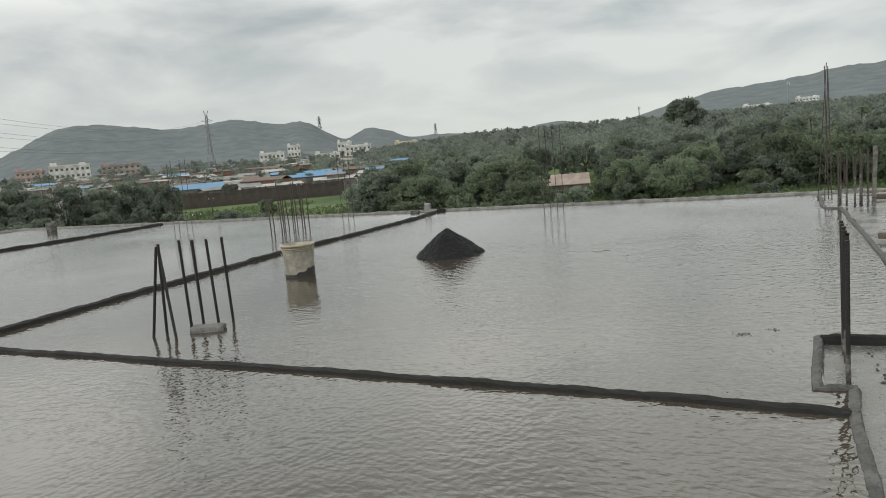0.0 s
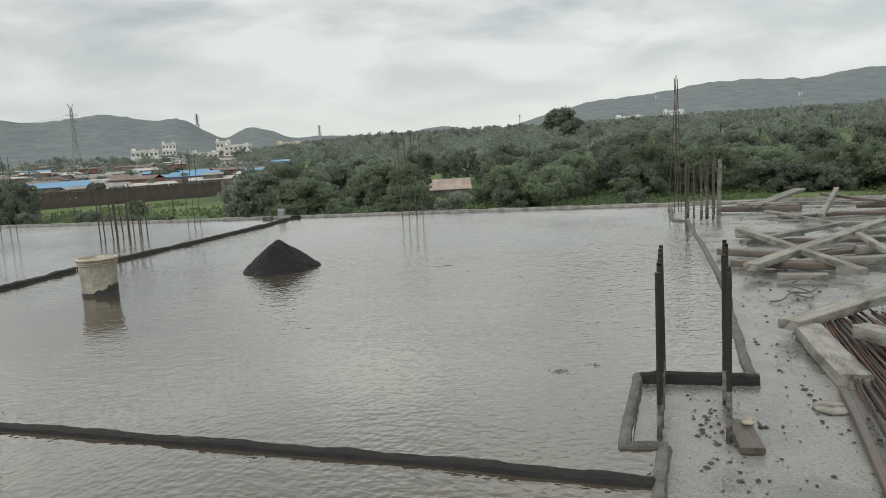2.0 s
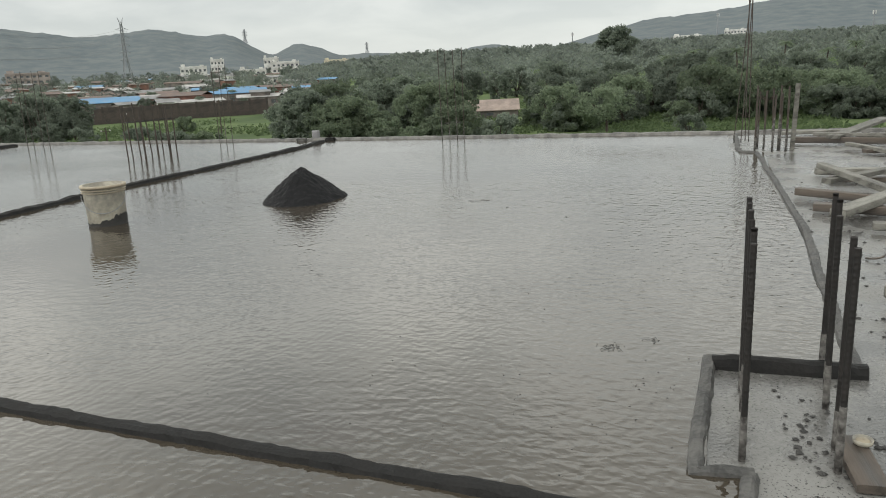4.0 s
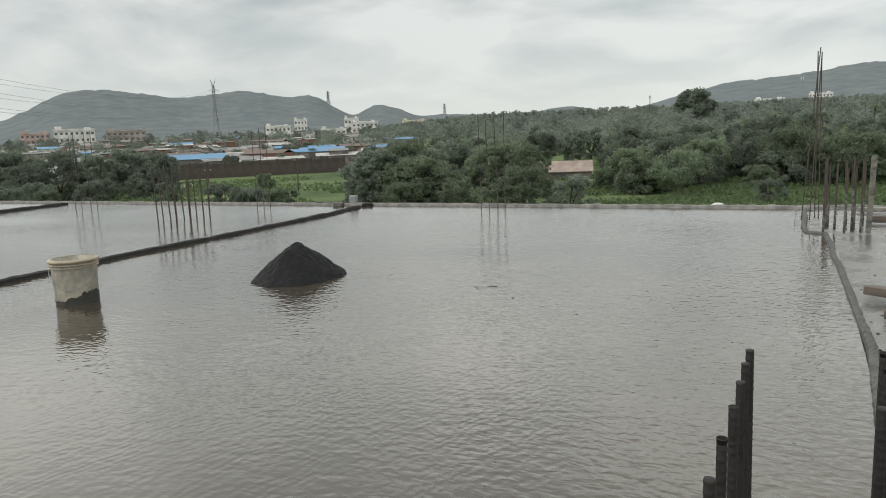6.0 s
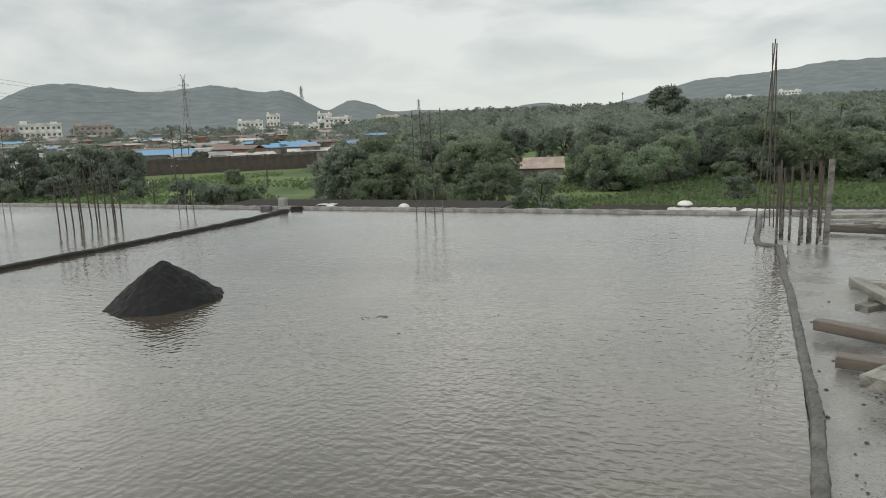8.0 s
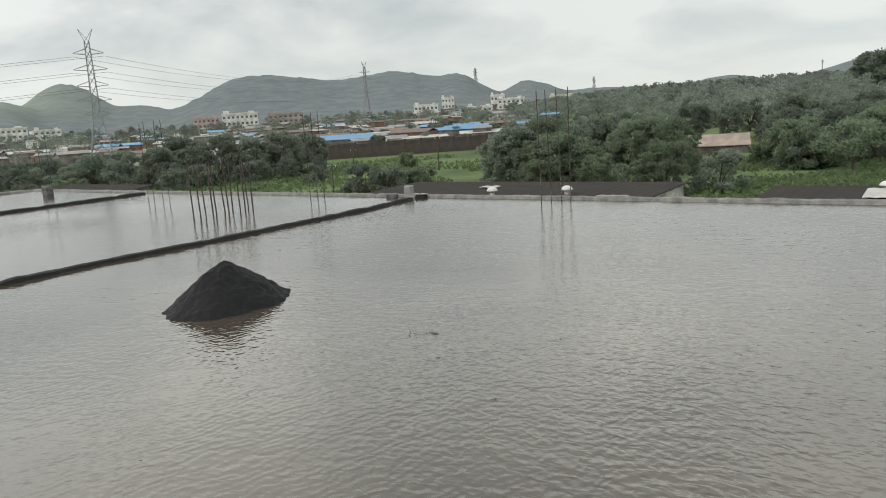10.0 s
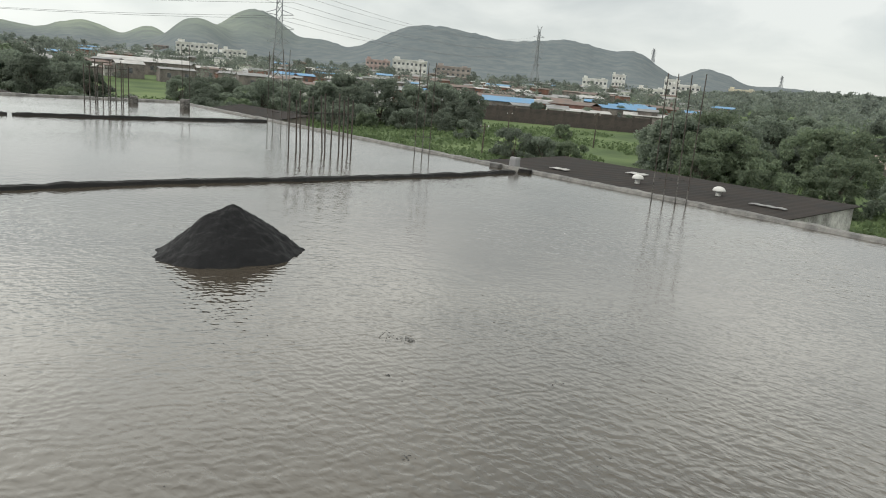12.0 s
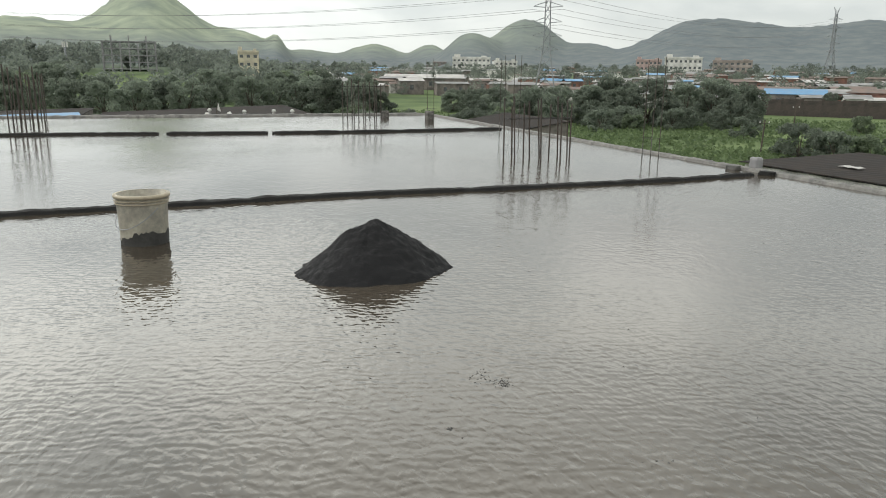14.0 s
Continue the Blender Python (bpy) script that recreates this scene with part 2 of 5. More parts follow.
LEAF_LIGHT = leaf_material("bush_leaves", (0.145, 0.185, 0.128), (0.220, 0.265, 0.170))
# far woods: distance haze painted in as a lighter, greyer green
LEAF_FAR_HAZED = leaf_material("hazed_woodland_leaves", (0.178, 0.206, 0.186), (0.250, 0.278, 0.230))
BARK = material("bark", (0.11, 0.09, 0.07), (0.05, 0.042, 0.035), 3, (0.8, 1), 0.6)
WHITEWASH = material("whitewashed_wall", (0.74, 0.73, 0.70), (0.50, 0.49, 0.46), 0.3, (0.8, 0.9), 0.1, 3)
CREAM = material("cream_wall", (0.66, 0.60, 0.45), (0.45, 0.41, 0.33), 0.3, (0.8, 0.9), 0.1, 3)
DULL = material("dull_plaster_wall", (0.24, 0.21, 0.19), (0.10, 0.09, 0.085), 0.4, (0.8, 0.9), 0.2, 3)
SOOT = material("sooty_brick", (0.096, 0.076, 0.0656), (0.044, 0.0376, 0.0344), 0.5, (0.8, 0.95), 0.3, 5)
BAR = material("brown_weathered_bar", (0.085, 0.065, 0.052), (0.035, 0.028, 0.024), 9, (0.6, 0.8), 0.3, 90)
GREYCON = material("raw_grey_concrete", (0.30, 0.295, 0.30), (0.19, 0.187, 0.19), 0.4, (0.8, 0.9), 0.2, 4)
PINK = material("pinkish_plaster", (0.52, 0.40, 0.37), (0.36, 0.28, 0.26), 0.3, (0.8, 0.9), 0.1, 3)
TAUPE = material("taupe_plaster", (0.40, 0.35, 0.32), (0.27, 0.235, 0.215), 0.3, (0.8, 0.9), 0.1, 3)
GRASSLEAF = leaf_material("meadow_blades", (0.095, 0.135, 0.065), (0.15, 0.20, 0.095))
BRICKRED = material("red_brick_wall", (0.26, 0.13, 0.10), (0.13, 0.075, 0.06), 0.5, (0.8, 0.9), 0.2, 4)
PANE = material("dark_window", (0.13, 0.14, 0.15), (0.08, 0.085, 0.09), 1, (0.15, 0.3), 0)
ROOFS = [material("grey_sheet_roof", (0.30, 0.30, 0.295), (0.16, 0.158, 0.155), 0.3, (0.6, 0.8), 0.2, 3),
         material("brown_sheet_roof", (0.20, 0.14, 0.115), (0.10, 0.08, 0.07), 0.4, (0.6, 0.8), 0.2, 3),
         material("blue_sheet_roof", (0.10, 0.27, 0.46), (0.08, 0.19, 0.33), 0.4, (0.4, 0.6), 0.1, 3),
         material("pale_sheet_roof", (0.50, 0.49, 0.47), (0.30, 0.285, 0.27), 0.3, (0.5, 0.7), 0.1, 3),
         material("tan_weathered_roof", (0.40, 0.32, 0.27), (0.24, 0.19, 0.165), 0.5, (0.6, 0.8), 0.2, 3)]
TAR = material("black_tarred_sheet", (0.045, 0.038, 0.034), (0.02, 0.018, 0.017), 0.9, (0.8, 1.0), 0.6, 14, spec=0.15)
PLASTER = material("stained_white_plaster", (0.60, 0.59, 0.56), (0.17, 0.165, 0.155), 0.8, (0.8, 0.9), 0.3, 8)
PYLON = material("galvanised_steel", (0.30, 0.31, 0.32), (0.22, 0.23, 0.24), 0.5, (0.5, 0.7), 0, metal=0.1)
CABLE = material("power_cable", (0.12, 0.12, 0.125), (0.08, 0.08, 0.085), 1, (0.6, 0.7), 0)
CARPAINT = material("white_car_paint", (0.75, 0.75, 0.74), (0.68, 0.68, 0.67), 1, (0.2, 0.3), 0)


# ---- building blocks ----
def part(name, bm, mat, parent=None, label="", smooth=False):
    me = bpy.data.meshes.new(name)
    bm.to_mesh(me)
    bm.free()
    return link(name, me, mat, parent, label, smooth)


def link(name, me, mat, parent=None, label="", smooth=False):
    if mat and not me.materials:
        me.materials.append(mat)
    if smooth:
        me.polygons.foreach_set("use_smooth", [True] * len(me.polygons))
    ob = new(name, me)
    if parent:
        ob.parent = parent
    return tagged(ob, label)


def empty(name, u, v, z, rz=0.0, label="", category="", group=""):
    ob = new(name)
    ob.empty_display_size = 0.1
    ob.matrix_basis = pose(u, v, z, 0, 0, rz)
    return tagged(ob, label, category, group)


def box(bm, u0, u1, v0, v1, z0, z1):
    c = [bm.verts.new((x, y, z)) for z in (z0, z1) for x, y in ((u0, v0), (u1, v0), (u1, v1), (u0, v1))]
    for f in ((3, 2, 1, 0), (4, 5, 6, 7), (0, 1, 5, 4), (1, 2, 6, 5), (2, 3, 7, 6), (3, 0, 4, 7)):
        bm.faces.new([c[i] for i in f])
    return bm


def stick(bm, p, q, r0, r1=None, n=6):
    """A tapered round bar from p to q."""
    p, q = Vector(p), Vector(q)
    r1 = r0 if r1 is None else r1
    d = (q - p).normalized()
    a = d.orthogonal().normalized()
    b = d.cross(a)
    rings = [[bm.verts.new(c + (a * math.cos(k * math.tau / n) + b * math.sin(k * math.tau / n)) * r) for k in range(n)] for c, r in ((p, r0), (q, r1))]
    for k in range(n):
        bm.faces.new((rings[0][k], rings[0][(k + 1) % n], rings[1][(k + 1) % n], rings[1][k]))
    bm.faces.new(rings[0][::-1])
    bm.faces.new(rings[1])
    return bm


def tube(bm, pts, r, n=4):
    """One continuous round bar along a line of points."""
    rings = []
    pts = [Vector(p) for p in pts]
    for i, p in enumerate(pts):
        d = (pts[min(i + 1, len(pts) - 1)] - pts[max(i - 1, 0)]).normalized()
        a = d.cross(Vector((0.31, 0.95, 0.07))).normalized()
        b = d.cross(a)
        rings.append([bm.verts.new(p + (a * math.cos(k * math.tau / n) + b * math.sin(k * math.tau / n)) * r) for k in range(n)])
    for x, y in zip(rings, rings[1:]):
        for k in range(n):
            bm.faces.new((x[k], x[(k + 1) % n], y[(k + 1) % n], y[k]))
    bm.faces.new(rings[0][::-1])
    bm.faces.new(rings[-1])
    return bm


def lathe(bm, prof, n=32, cap=True):
    rings = [[bm.verts.new((r * math.cos(k * math.tau / n), r * math.sin(k * math.tau / n), z)) for k in range(n)] for r, z in prof]
    for a, b in zip(rings, rings[1:]):
        for k in range(n):
            bm.faces.new((a[k], a[(k + 1) % n], b[(k + 1) % n], b[k]))
    if cap:
        bm.faces.new(rings[0][::-1])
    return bm


def ridge(name, pts, width, height, mat, seed, label, base=-0.055, rough=1.0):
    """A hand-laid mortar ridge along a line, uneven in height, width and course."""
    rnd = random.Random(seed)
    line = [Vector((*p, 0)) for p in pts]
    steps = []
    for a, b in zip(line, line[1:]):
        k = max(1, int((b - a).length / 0.035))
        steps += [a.lerp(b, i / k) for i in range(k)]
    steps.append(line[-1])
    bm = bmesh.new()
    prof = ((-0.75, 0.0), (-0.56, 0.62), (-0.40, 0.93), (-0.14, 1.0), (0.16, 0.97), (0.40, 0.90), (0.54, 0.55), (0.72, 0.0))
    rows = []
    for i, p in enumerate(steps):
        t = (steps[min(i + 1, len(steps) - 1)] - steps[max(i - 1, 0)]).normalized()
        s = Vector((t.y, -t.x, 0))
        w = width * (1 + 0.22 * rough * noise.noise((i * 0.11, seed, 0)))
        h = height * (1 + 0.32 * rough * noise.noise((i * 0.09, seed, 7)) + 0.22 * rough * noise.noise((i * 0.24, seed, 3)))
        off = 0.018 * rough * noise.noise((i * 0.05, seed, 11))
        if i < 2 or i > len(steps) - 3:
            h *= 0.8
        row = []
        for x, z in prof:
            q = p + s * (x * w + off + rnd.uniform(-0.003, 0.003) * rough)
            row.append(bm.verts.new((q.x, q.y, base + z * (h - base) + rnd.uniform(-0.003, 0.003) * rough)))
        rows.append(row)
    for a, b in zip(rows, rows[1:]):
        for k in range(len(prof) - 1):
            bm.faces.new((a[k], a[k + 1], b[k + 1], b[k]))
    bm.faces.new(rows[0])
    bm.faces.new(rows[-1][::-1])
    bmesh.ops.recalc_face_normals(bm, faces=bm.faces)
    return tagged(part(name, bm, mat, None, "", False), label, "mortar ridge", kind="structure")


# ---- ground and hills ----
GROUND = -9.0
HILLS = ((-106.5, 5, 3.8, 1500), (-98.6, 4.57, 3.17, 1500), (-90.6, 4.27, 4.62, 1700), (-84.5, 2.16, 2.56, 1600), (-82.2, 0.75, 2.41, 1600), (-80.2, 2.9, 1.5, 1900),
         (-75, 2.3, 1.97, 1800), (-70.8, 1.6, 1.98, 1700), (-67.6, 2.0, 2.84, 1300), (-63.7, 2.67, 3.83, 1600), (-58.9, 2.26, 2.14, 1500),
         (-51.5, 4.0, 3.69, 1400), (-47.7, 3.1, 2.94, 1400), (-41, 5.5, 3.56, 1400), (-35.6, 2.2, 2.63, 1400), (-30.3, 2.07, 2.27, 1500),
         (-25.4, 4.6, 1.36, 1700), (-16.4, 3.0, 1.55, 3300), (-20.1, 1.3, 1.25, 3300), (-3, 6.2, 2.66, 1500), (5.6, 6.7, 3.48, 1500), (14, 4.1, 3.53, 1600), (23.9, 5.2, 5.0, 1600), (-90.9, 2.2, 4.75, 1700))


def step01(x):
    x = min(1.0, max(0.0, x))
    return x * x * (3 - 2 * x)


def ground_z(u, v):
    """Height of the land: flat meadow by the roof, a gentle rise, then the hills."""
    x, y = u - 4.2, v + 4.5
    r, az = math.hypot(x, y), math.degrees(math.atan2(x, y))
    z = GROUND
    rise = 9.5 * step01((r - 180) / 620)
    rise += 7.5 * step01((r - 120) / 520) * step01((az + 34) / 14) * step01((60 - az) / 20)
    rise += 12.0 * step01((r - 230) / 400) * step01((-80 - az) / 10) * step01((az + 170) / 30)
    z += rise
    if r > 600:
        best = 0.0
        for a, w, el, dist in HILLS:
            d = (az - a + 180) % 360 - 180
            if abs(d) < 4 * w and abs(r - dist) < 0.55 * dist:
                fold = 1.02 + 0.05 * noise.noise((az * 0.33, r * 0.0016, 1.5)) - 0.06 * abs(noise.noise((az * 0.75, r * 0.0012, 4.5))) + 0.022 * noise.noise((az * 2.1, r * 0.0015, 8.5)) + 0.012 * noise.noise((az * 7.5, r * 0.002, 2.5))
                g = (dist * math.tan(radians(el)) - rise + 10.2) * math.exp(-0.5 * (d / w) ** 2) * math.exp(-((r - dist) / (0.24 * dist)) ** 2)
                best += max(0.0, g * fold) ** 3
        z += best ** (1 / 3)
    return z


def build_ground():
    azs = list(np.arange(-112, 34, 0.3)) + list(np.arange(34, 248, 4.0))
    radii = [2, 10, 20, 30, 40, 55, 70, 85, 100, 120, 145, 175, 210, 250, 300, 360, 430, 520, 620, 720, 820] + list(range(870, 2150, 42)) + [2300, 2500, 2700, 2900, 3100, 3300, 3500, 3800, 4200, 4700]
    verts, faces = [], []
    for r in radii:
        for a in azs:
            u, v = 4.2 + r * math.sin(radians(a)), -4.5 + r * math.cos(radians(a))
            verts.append((u, v, ground_z(u, v)))
    n = len(azs)
    for i in range(len(radii) - 1):
        for k in range(n):
            j = (k + 1) % n
            faces.append((i * n + k, (i + 1) * n + k, (i + 1) * n + j, i * n + j))
    faces.append(tuple(range(n)))
    me = bpy.data.meshes.new("ground")
    me.from_pydata(verts, [], faces)
    m = bpy.data.materials.new("land")
    m.use_nodes = True
    nt = m.node_tree
    bsdf = nt.nodes["Principled BSDF"]
    bsdf.inputs["Roughness"].default_value, bsdf.inputs["Specular IOR Level"].default_value = 0.95, 0.1
    geo = nt.nodes.new("ShaderNodeNewGeometry")
    sp = nt.nodes.new("ShaderNodeSeparateXYZ")
    nt.links.new(geo.outputs["Position"], sp.inputs[0])
    cols = []
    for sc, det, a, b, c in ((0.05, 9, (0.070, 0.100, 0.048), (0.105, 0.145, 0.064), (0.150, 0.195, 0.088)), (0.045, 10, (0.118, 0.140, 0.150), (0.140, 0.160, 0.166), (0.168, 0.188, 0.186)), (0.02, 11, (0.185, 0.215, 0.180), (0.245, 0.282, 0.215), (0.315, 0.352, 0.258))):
        nz = nt.nodes.new("ShaderNodeTexNoise")
        nz.inputs["Scale"].default_value, nz.inputs["Detail"].default_value, nz.inputs["Roughness"].default_value = sc, det, 0.62
        nt.links.new(geo.outputs["Position"], nz.inputs["Vector"])
        cr = nt.nodes.new("ShaderNodeValToRGB")
        e = cr.color_ramp.elements
        e[0].position, e[0].color = 0.36, (*a, 1)
        e[1].position, e[1].color = 0.66, (*c, 1)
        x = e.new(0.5)
        x.color = (*b, 1)
        nt.links.new(nz.outputs[0], cr.inputs[0])
        cols.append(cr.outputs[0])
    # with height the land turns blue-grey, which paints in the distance haze
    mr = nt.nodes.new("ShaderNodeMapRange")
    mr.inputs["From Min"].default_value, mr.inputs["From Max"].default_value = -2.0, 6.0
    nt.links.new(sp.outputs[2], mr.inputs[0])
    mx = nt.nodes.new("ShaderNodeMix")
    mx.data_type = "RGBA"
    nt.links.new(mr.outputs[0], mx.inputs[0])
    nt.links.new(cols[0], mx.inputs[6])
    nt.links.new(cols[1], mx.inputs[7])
    # grassy hills past the town, sunlight and haze mixed into their pale green
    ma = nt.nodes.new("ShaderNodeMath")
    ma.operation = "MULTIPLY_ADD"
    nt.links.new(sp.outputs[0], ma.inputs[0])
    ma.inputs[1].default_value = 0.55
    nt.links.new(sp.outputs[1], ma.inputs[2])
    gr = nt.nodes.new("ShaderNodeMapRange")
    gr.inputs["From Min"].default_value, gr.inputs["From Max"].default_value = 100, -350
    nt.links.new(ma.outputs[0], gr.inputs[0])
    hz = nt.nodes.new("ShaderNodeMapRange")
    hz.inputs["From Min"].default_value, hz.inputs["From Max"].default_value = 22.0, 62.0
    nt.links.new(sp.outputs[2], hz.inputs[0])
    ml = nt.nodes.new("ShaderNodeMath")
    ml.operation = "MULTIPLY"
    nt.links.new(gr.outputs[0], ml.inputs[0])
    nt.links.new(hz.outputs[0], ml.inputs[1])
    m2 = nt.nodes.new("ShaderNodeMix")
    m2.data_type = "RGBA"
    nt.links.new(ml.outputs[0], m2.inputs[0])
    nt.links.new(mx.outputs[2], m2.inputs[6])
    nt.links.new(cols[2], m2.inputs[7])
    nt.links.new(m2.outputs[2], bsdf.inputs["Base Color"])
    tagged(link("ground", me, m, None, "", True), "green meadow land rising to scrub-covered hills, haze painted into their colour", "ground", kind="structure")


build_ground()

# ---- the roof slab, its deck and the water ----
U0, U1, V0, V1 = -16.05, 13.0, -14.0, 4.85
bm = bmesh.new()
box(bm, U0, U1, V0, V1 + 0.25, -0.25, -0.05)
tagged(part("roof_slab", bm, SLAB), "flat concrete roof slab of an unfinished building", "roof slab", kind="structure")
bm = bmesh.new()
box(bm, U0 + 0.15, U1 - 0.15, V0 + 0.15, V1 + 0.1, GROUND - 0.3, -0.25)
tagged(part("wall_below", bm, DULL), "plain wall under the roof slab", "wall", kind="structure")
bm = bmesh.new()
for a in ((4.44, U1, V0, V1 + 0.25), (4.03, 4.44, V0, -5.25), (3.92, 4.44, -5.25, -4.40), (4.08, 4.44, 2.4, V1 + 0.25)):
    box(bm, *a, -0.05, -0.018)
tagged(part("deck", bm, DECK), "wet grey cement deck with puddles and grit", "deck", kind="structure")
bm = bmesh.new()
for u0, u1, v0, v1 in ((U0 + 0.08, 3.92, V0, 4.7), (3.92, 4.08, -4.40, 4.7), (4.08, 4.46, -4.40, 2.42), (3.92, 4.03, V0, -5.25)):
    bm.faces.new([bm.verts.new(p) for p in ((u0, v0, 0), (u1, v0, 0), (u1, v1, 0), (u0, v1, 0))])
tagged(part("water", bm, WATER), "shallow muddy grey water ponded on the roof, rippled by wind", "water", kind="structure")

ridge("mortar_ridge_1", [(-10.0, -5.42), (-5, -5.42), (1.4, -5.46), (3.3, -5.52), (4.0, -5.56)], 0.066, 0.026, MORTAR, 1, "dark wet mortar ridge dividing the ponded water")
ridge("mortar_ridge_2", [(-2.1, -12), (-2.22, -5), (-2.4, -2.6), (-2.55, -0.6), (-2.5, 1.0), (-2.55, 3.4), (-2.7, 4.45)], 0.10, 0.042, MORTAR, 2, "dark wet mortar ridge dividing the ponded water")
for k, line in enumerate(([(-10.7, -9), (-10.5, -4.1), (-10.3, -2.38)], [(-10.28, -2.24), (-10.1, -0.42)], [(-10.08, -0.34), (-10.0, 2), (-10.2, 4.5)])):
    ridge("mortar_ridge_3", line, 0.13, 0.05, MORTAR, 30 + k, "dark wet mortar ridge with gaps dividing the ponded water")
ridge("mortar_ridge_4", [(4.44, -4.36), (4.46, -2.9), (4.5, -2.0), (4.45, 0), (4.4, 1.8), (4.39, 2.35), (4.21, 2.42), (4.18, 2.9), (4.20, 4.7)], 0.055, 0.02, MORTAR_LIGHT, 4, "grey mortar kerb between ponded water and dry deck")
ridge("mortar_ridge_5", [(4.47, -4.385), (3.93, -4.41)], 0.065, 0.035, MORTAR, 5, "dark mortar kerb boxing in a column")
ridge("mortar_ridge_6", [(3.915, -4.37), (3.90, -4.8), (3.885, -5.26)], 0.05, 0.016, MORTAR_LIGHT, 6, "grey mortar kerb boxing in a column")
ridge("mortar_ridge_7", [(3.87, -5.265), (4.05, -5.235)], 0.05, 0.018, MORTAR_LIGHT, 7, "grey mortar kerb boxing in a column")
ridge("mortar_ridge_8", [(4.035, -5.23), (4.02, -5.9), (4.0, -7), (3.98, -12)], 0.05, 0.012, MORTAR_LIGHT, 8, "grey mortar kerb between ponded water and dry deck")
ridge("edge_kerb_1", [(-16.0, 4.78), (-8, 4.78), (4.3, 4.83)], 0.15, 0.04, KERB, 9, "weathered concrete edge kerb of the roof")
ridge("edge_kerb_2", [(-15.95, -13), (-15.9, 4.7)], 0.2, 0.05, KERB, 10, "weathered concrete edge kerb of the roof")
ridge("edge_kerb_3", [(4.2, 5.0), (12.9, 5.0)], 0.16, 0.03, KERB, 11, "weathered concrete edge kerb of the roof")


def rough_block(name, u, v, z, sx, sy, sz, mat, label, category, rz=0.0, seed=0, group=""):
    """A worn block with chipped, uneven faces."""
    bm = bmesh.new()
    bmesh.ops.create_cube(bm, size=1.0)
    bmesh.ops.subdivide_edges(bm, edges=bm.edges, cuts=3, use_grid_fill=True)
    for w in bm.verts:
        w.co += Vector(noise.noise_vector(w.co * 2.7 + Vector((seed * 3.1, 0, 0)))) * 0.11
        w.co *= 1 - 0.10 * max(0, w.co.length - 0.55)
        w.co = Vector((w.co.x * sx, w.co.y * sy, (w.co.z + 0.5) * sz))
    ob = part(name, bm, mat, None, "", True)
    ob.matrix_basis = pose(u, v, z, 0, 0, rz)
    return tagged(ob, label, category, group)


rough_block("concrete_stub", -3.05, 4.84, 0.02, 0.12, 0.12, 0.15, GREYCON, "small pale concrete stub on the roof edge", "stub", 10, 1)
rough_block("mortar_lump", -2.66, 4.66, -0.01, 0.17, 0.10, 0.06, MORTAR, "dark lump of mortar at a ridge end", "mortar lump", 20, 2)
rough_block("mortar_lump", -3.25, 4.66, -0.01, 0.18, 0.10, 0.06, MORTAR_LIGHT, "dark lump of mortar at a ridge end", "mortar lump", 0, 4)


# ---- starter bars of columns ----
def rebar_mesh(length, r, ribbed):
    bm = bmesh.new()
    if not ribbed:
        return stick(bm, (0, 0, 0), (0, 0, length), r, n=6)
    prof, z = [], 0.0
    while z < length:
        prof += [(r, z), (r, z + 0.010), (r * 1.06, z + 0.012), (r * 1.06, z + 0.014)]
        z += 0.019
    lathe(bm, prof + [(r, length), (0.0005, length)], 8)
    return bm


def starter_bars(u, v, bars, r, label, ribbed=False, splash=0.12, ties=()):
    """Bars (du, dv, height, lean_u, lean_v) rising out of one column."""
    top = empty("starter_bars", u, v, -0.05, 0, label, "rebar", "column starter bars")
    for i, (du, dv, h, lu, lv) in enumerate(bars):
        ob = part("bar", rebar_mesh(h + 0.05, r, ribbed), STEEL if ribbed else BAR, top, "", ribbed)
        ob.matrix_basis = Matrix.Translation((du, dv, 0)) @ Vector((lu, lv, 1)).to_track_quat("Z", "Y").to_matrix().to_4x4()
        if splash:
            bm = bmesh.new()
            s = splash * random.Random(i + int(u * 10)).uniform(0.7, 1.6)
            lathe(bm, [(r * 1.16, 0), (r * 1.2, s * 0.5), (r * 1.12, s * 0.9), (r * 1.07, s)], 8)
            part("cement_crust", bm, CEMENTED, ob, "pale cement crust", True)
    for z, pts in ties:
        bm = bmesh.new()
        for a, b in zip(pts, pts[1:] + pts[:1]):
            stick(bm, (*a, z), (*b, z), r * 0.45, n=5)
        part("tie", bm, STEEL, top)
    return top


rnd = random.Random(5)
near = [(4.020, -5.13), (4.026, -5.00), (4.031, -4.79), (4.030, -4.635), (4.036, -4.50), (4.041, -4.385),
        (4.276, -5.13), (4.287, -4.99), (4.295, -4.70), (4.322, -4.49), (4.319, -4.37)]
near = [(u - 4.02, v + 5.15, 0.65 + rnd.uniform(-0.006, 0.006), rnd.uniform(-0.006, 0.006), rnd.uniform(-0.01, 0.01)) for u, v in near]
starter_bars(4.02, -5.15, near, 0.0096, "dark ribbed rebar rows rising from a boxed column base", True, 0.16)
lefts = [(0, 0, 0.68, 0.16, 0.05), (0.02, 0.12, 0.68, 0.04, 0), (0.24, 0.0, 0.66, -0.2, 0.1), (0.10, 0.3, 0.69, -0.03, 0), (0.05, 0.48, 0.66, -0.03, 0), (0.07, 0.46, 0.66, -0.02, 0), (0.19, 0.5, 0.66, -0.04, 0), (0.27, 0.58, 0.67, -0.03, 0)]
starter_bars(-0.54, -4.92, lefts, 0.011, "dark rebar leaning in muddy water", True, 0.0)
rough_block("mortar_slab_piece", -0.22, -4.68, -0.05, 0.24, 0.15, 0.085, STONE, "broken grey mortar piece lying in the water", "rubble", 25, 5)

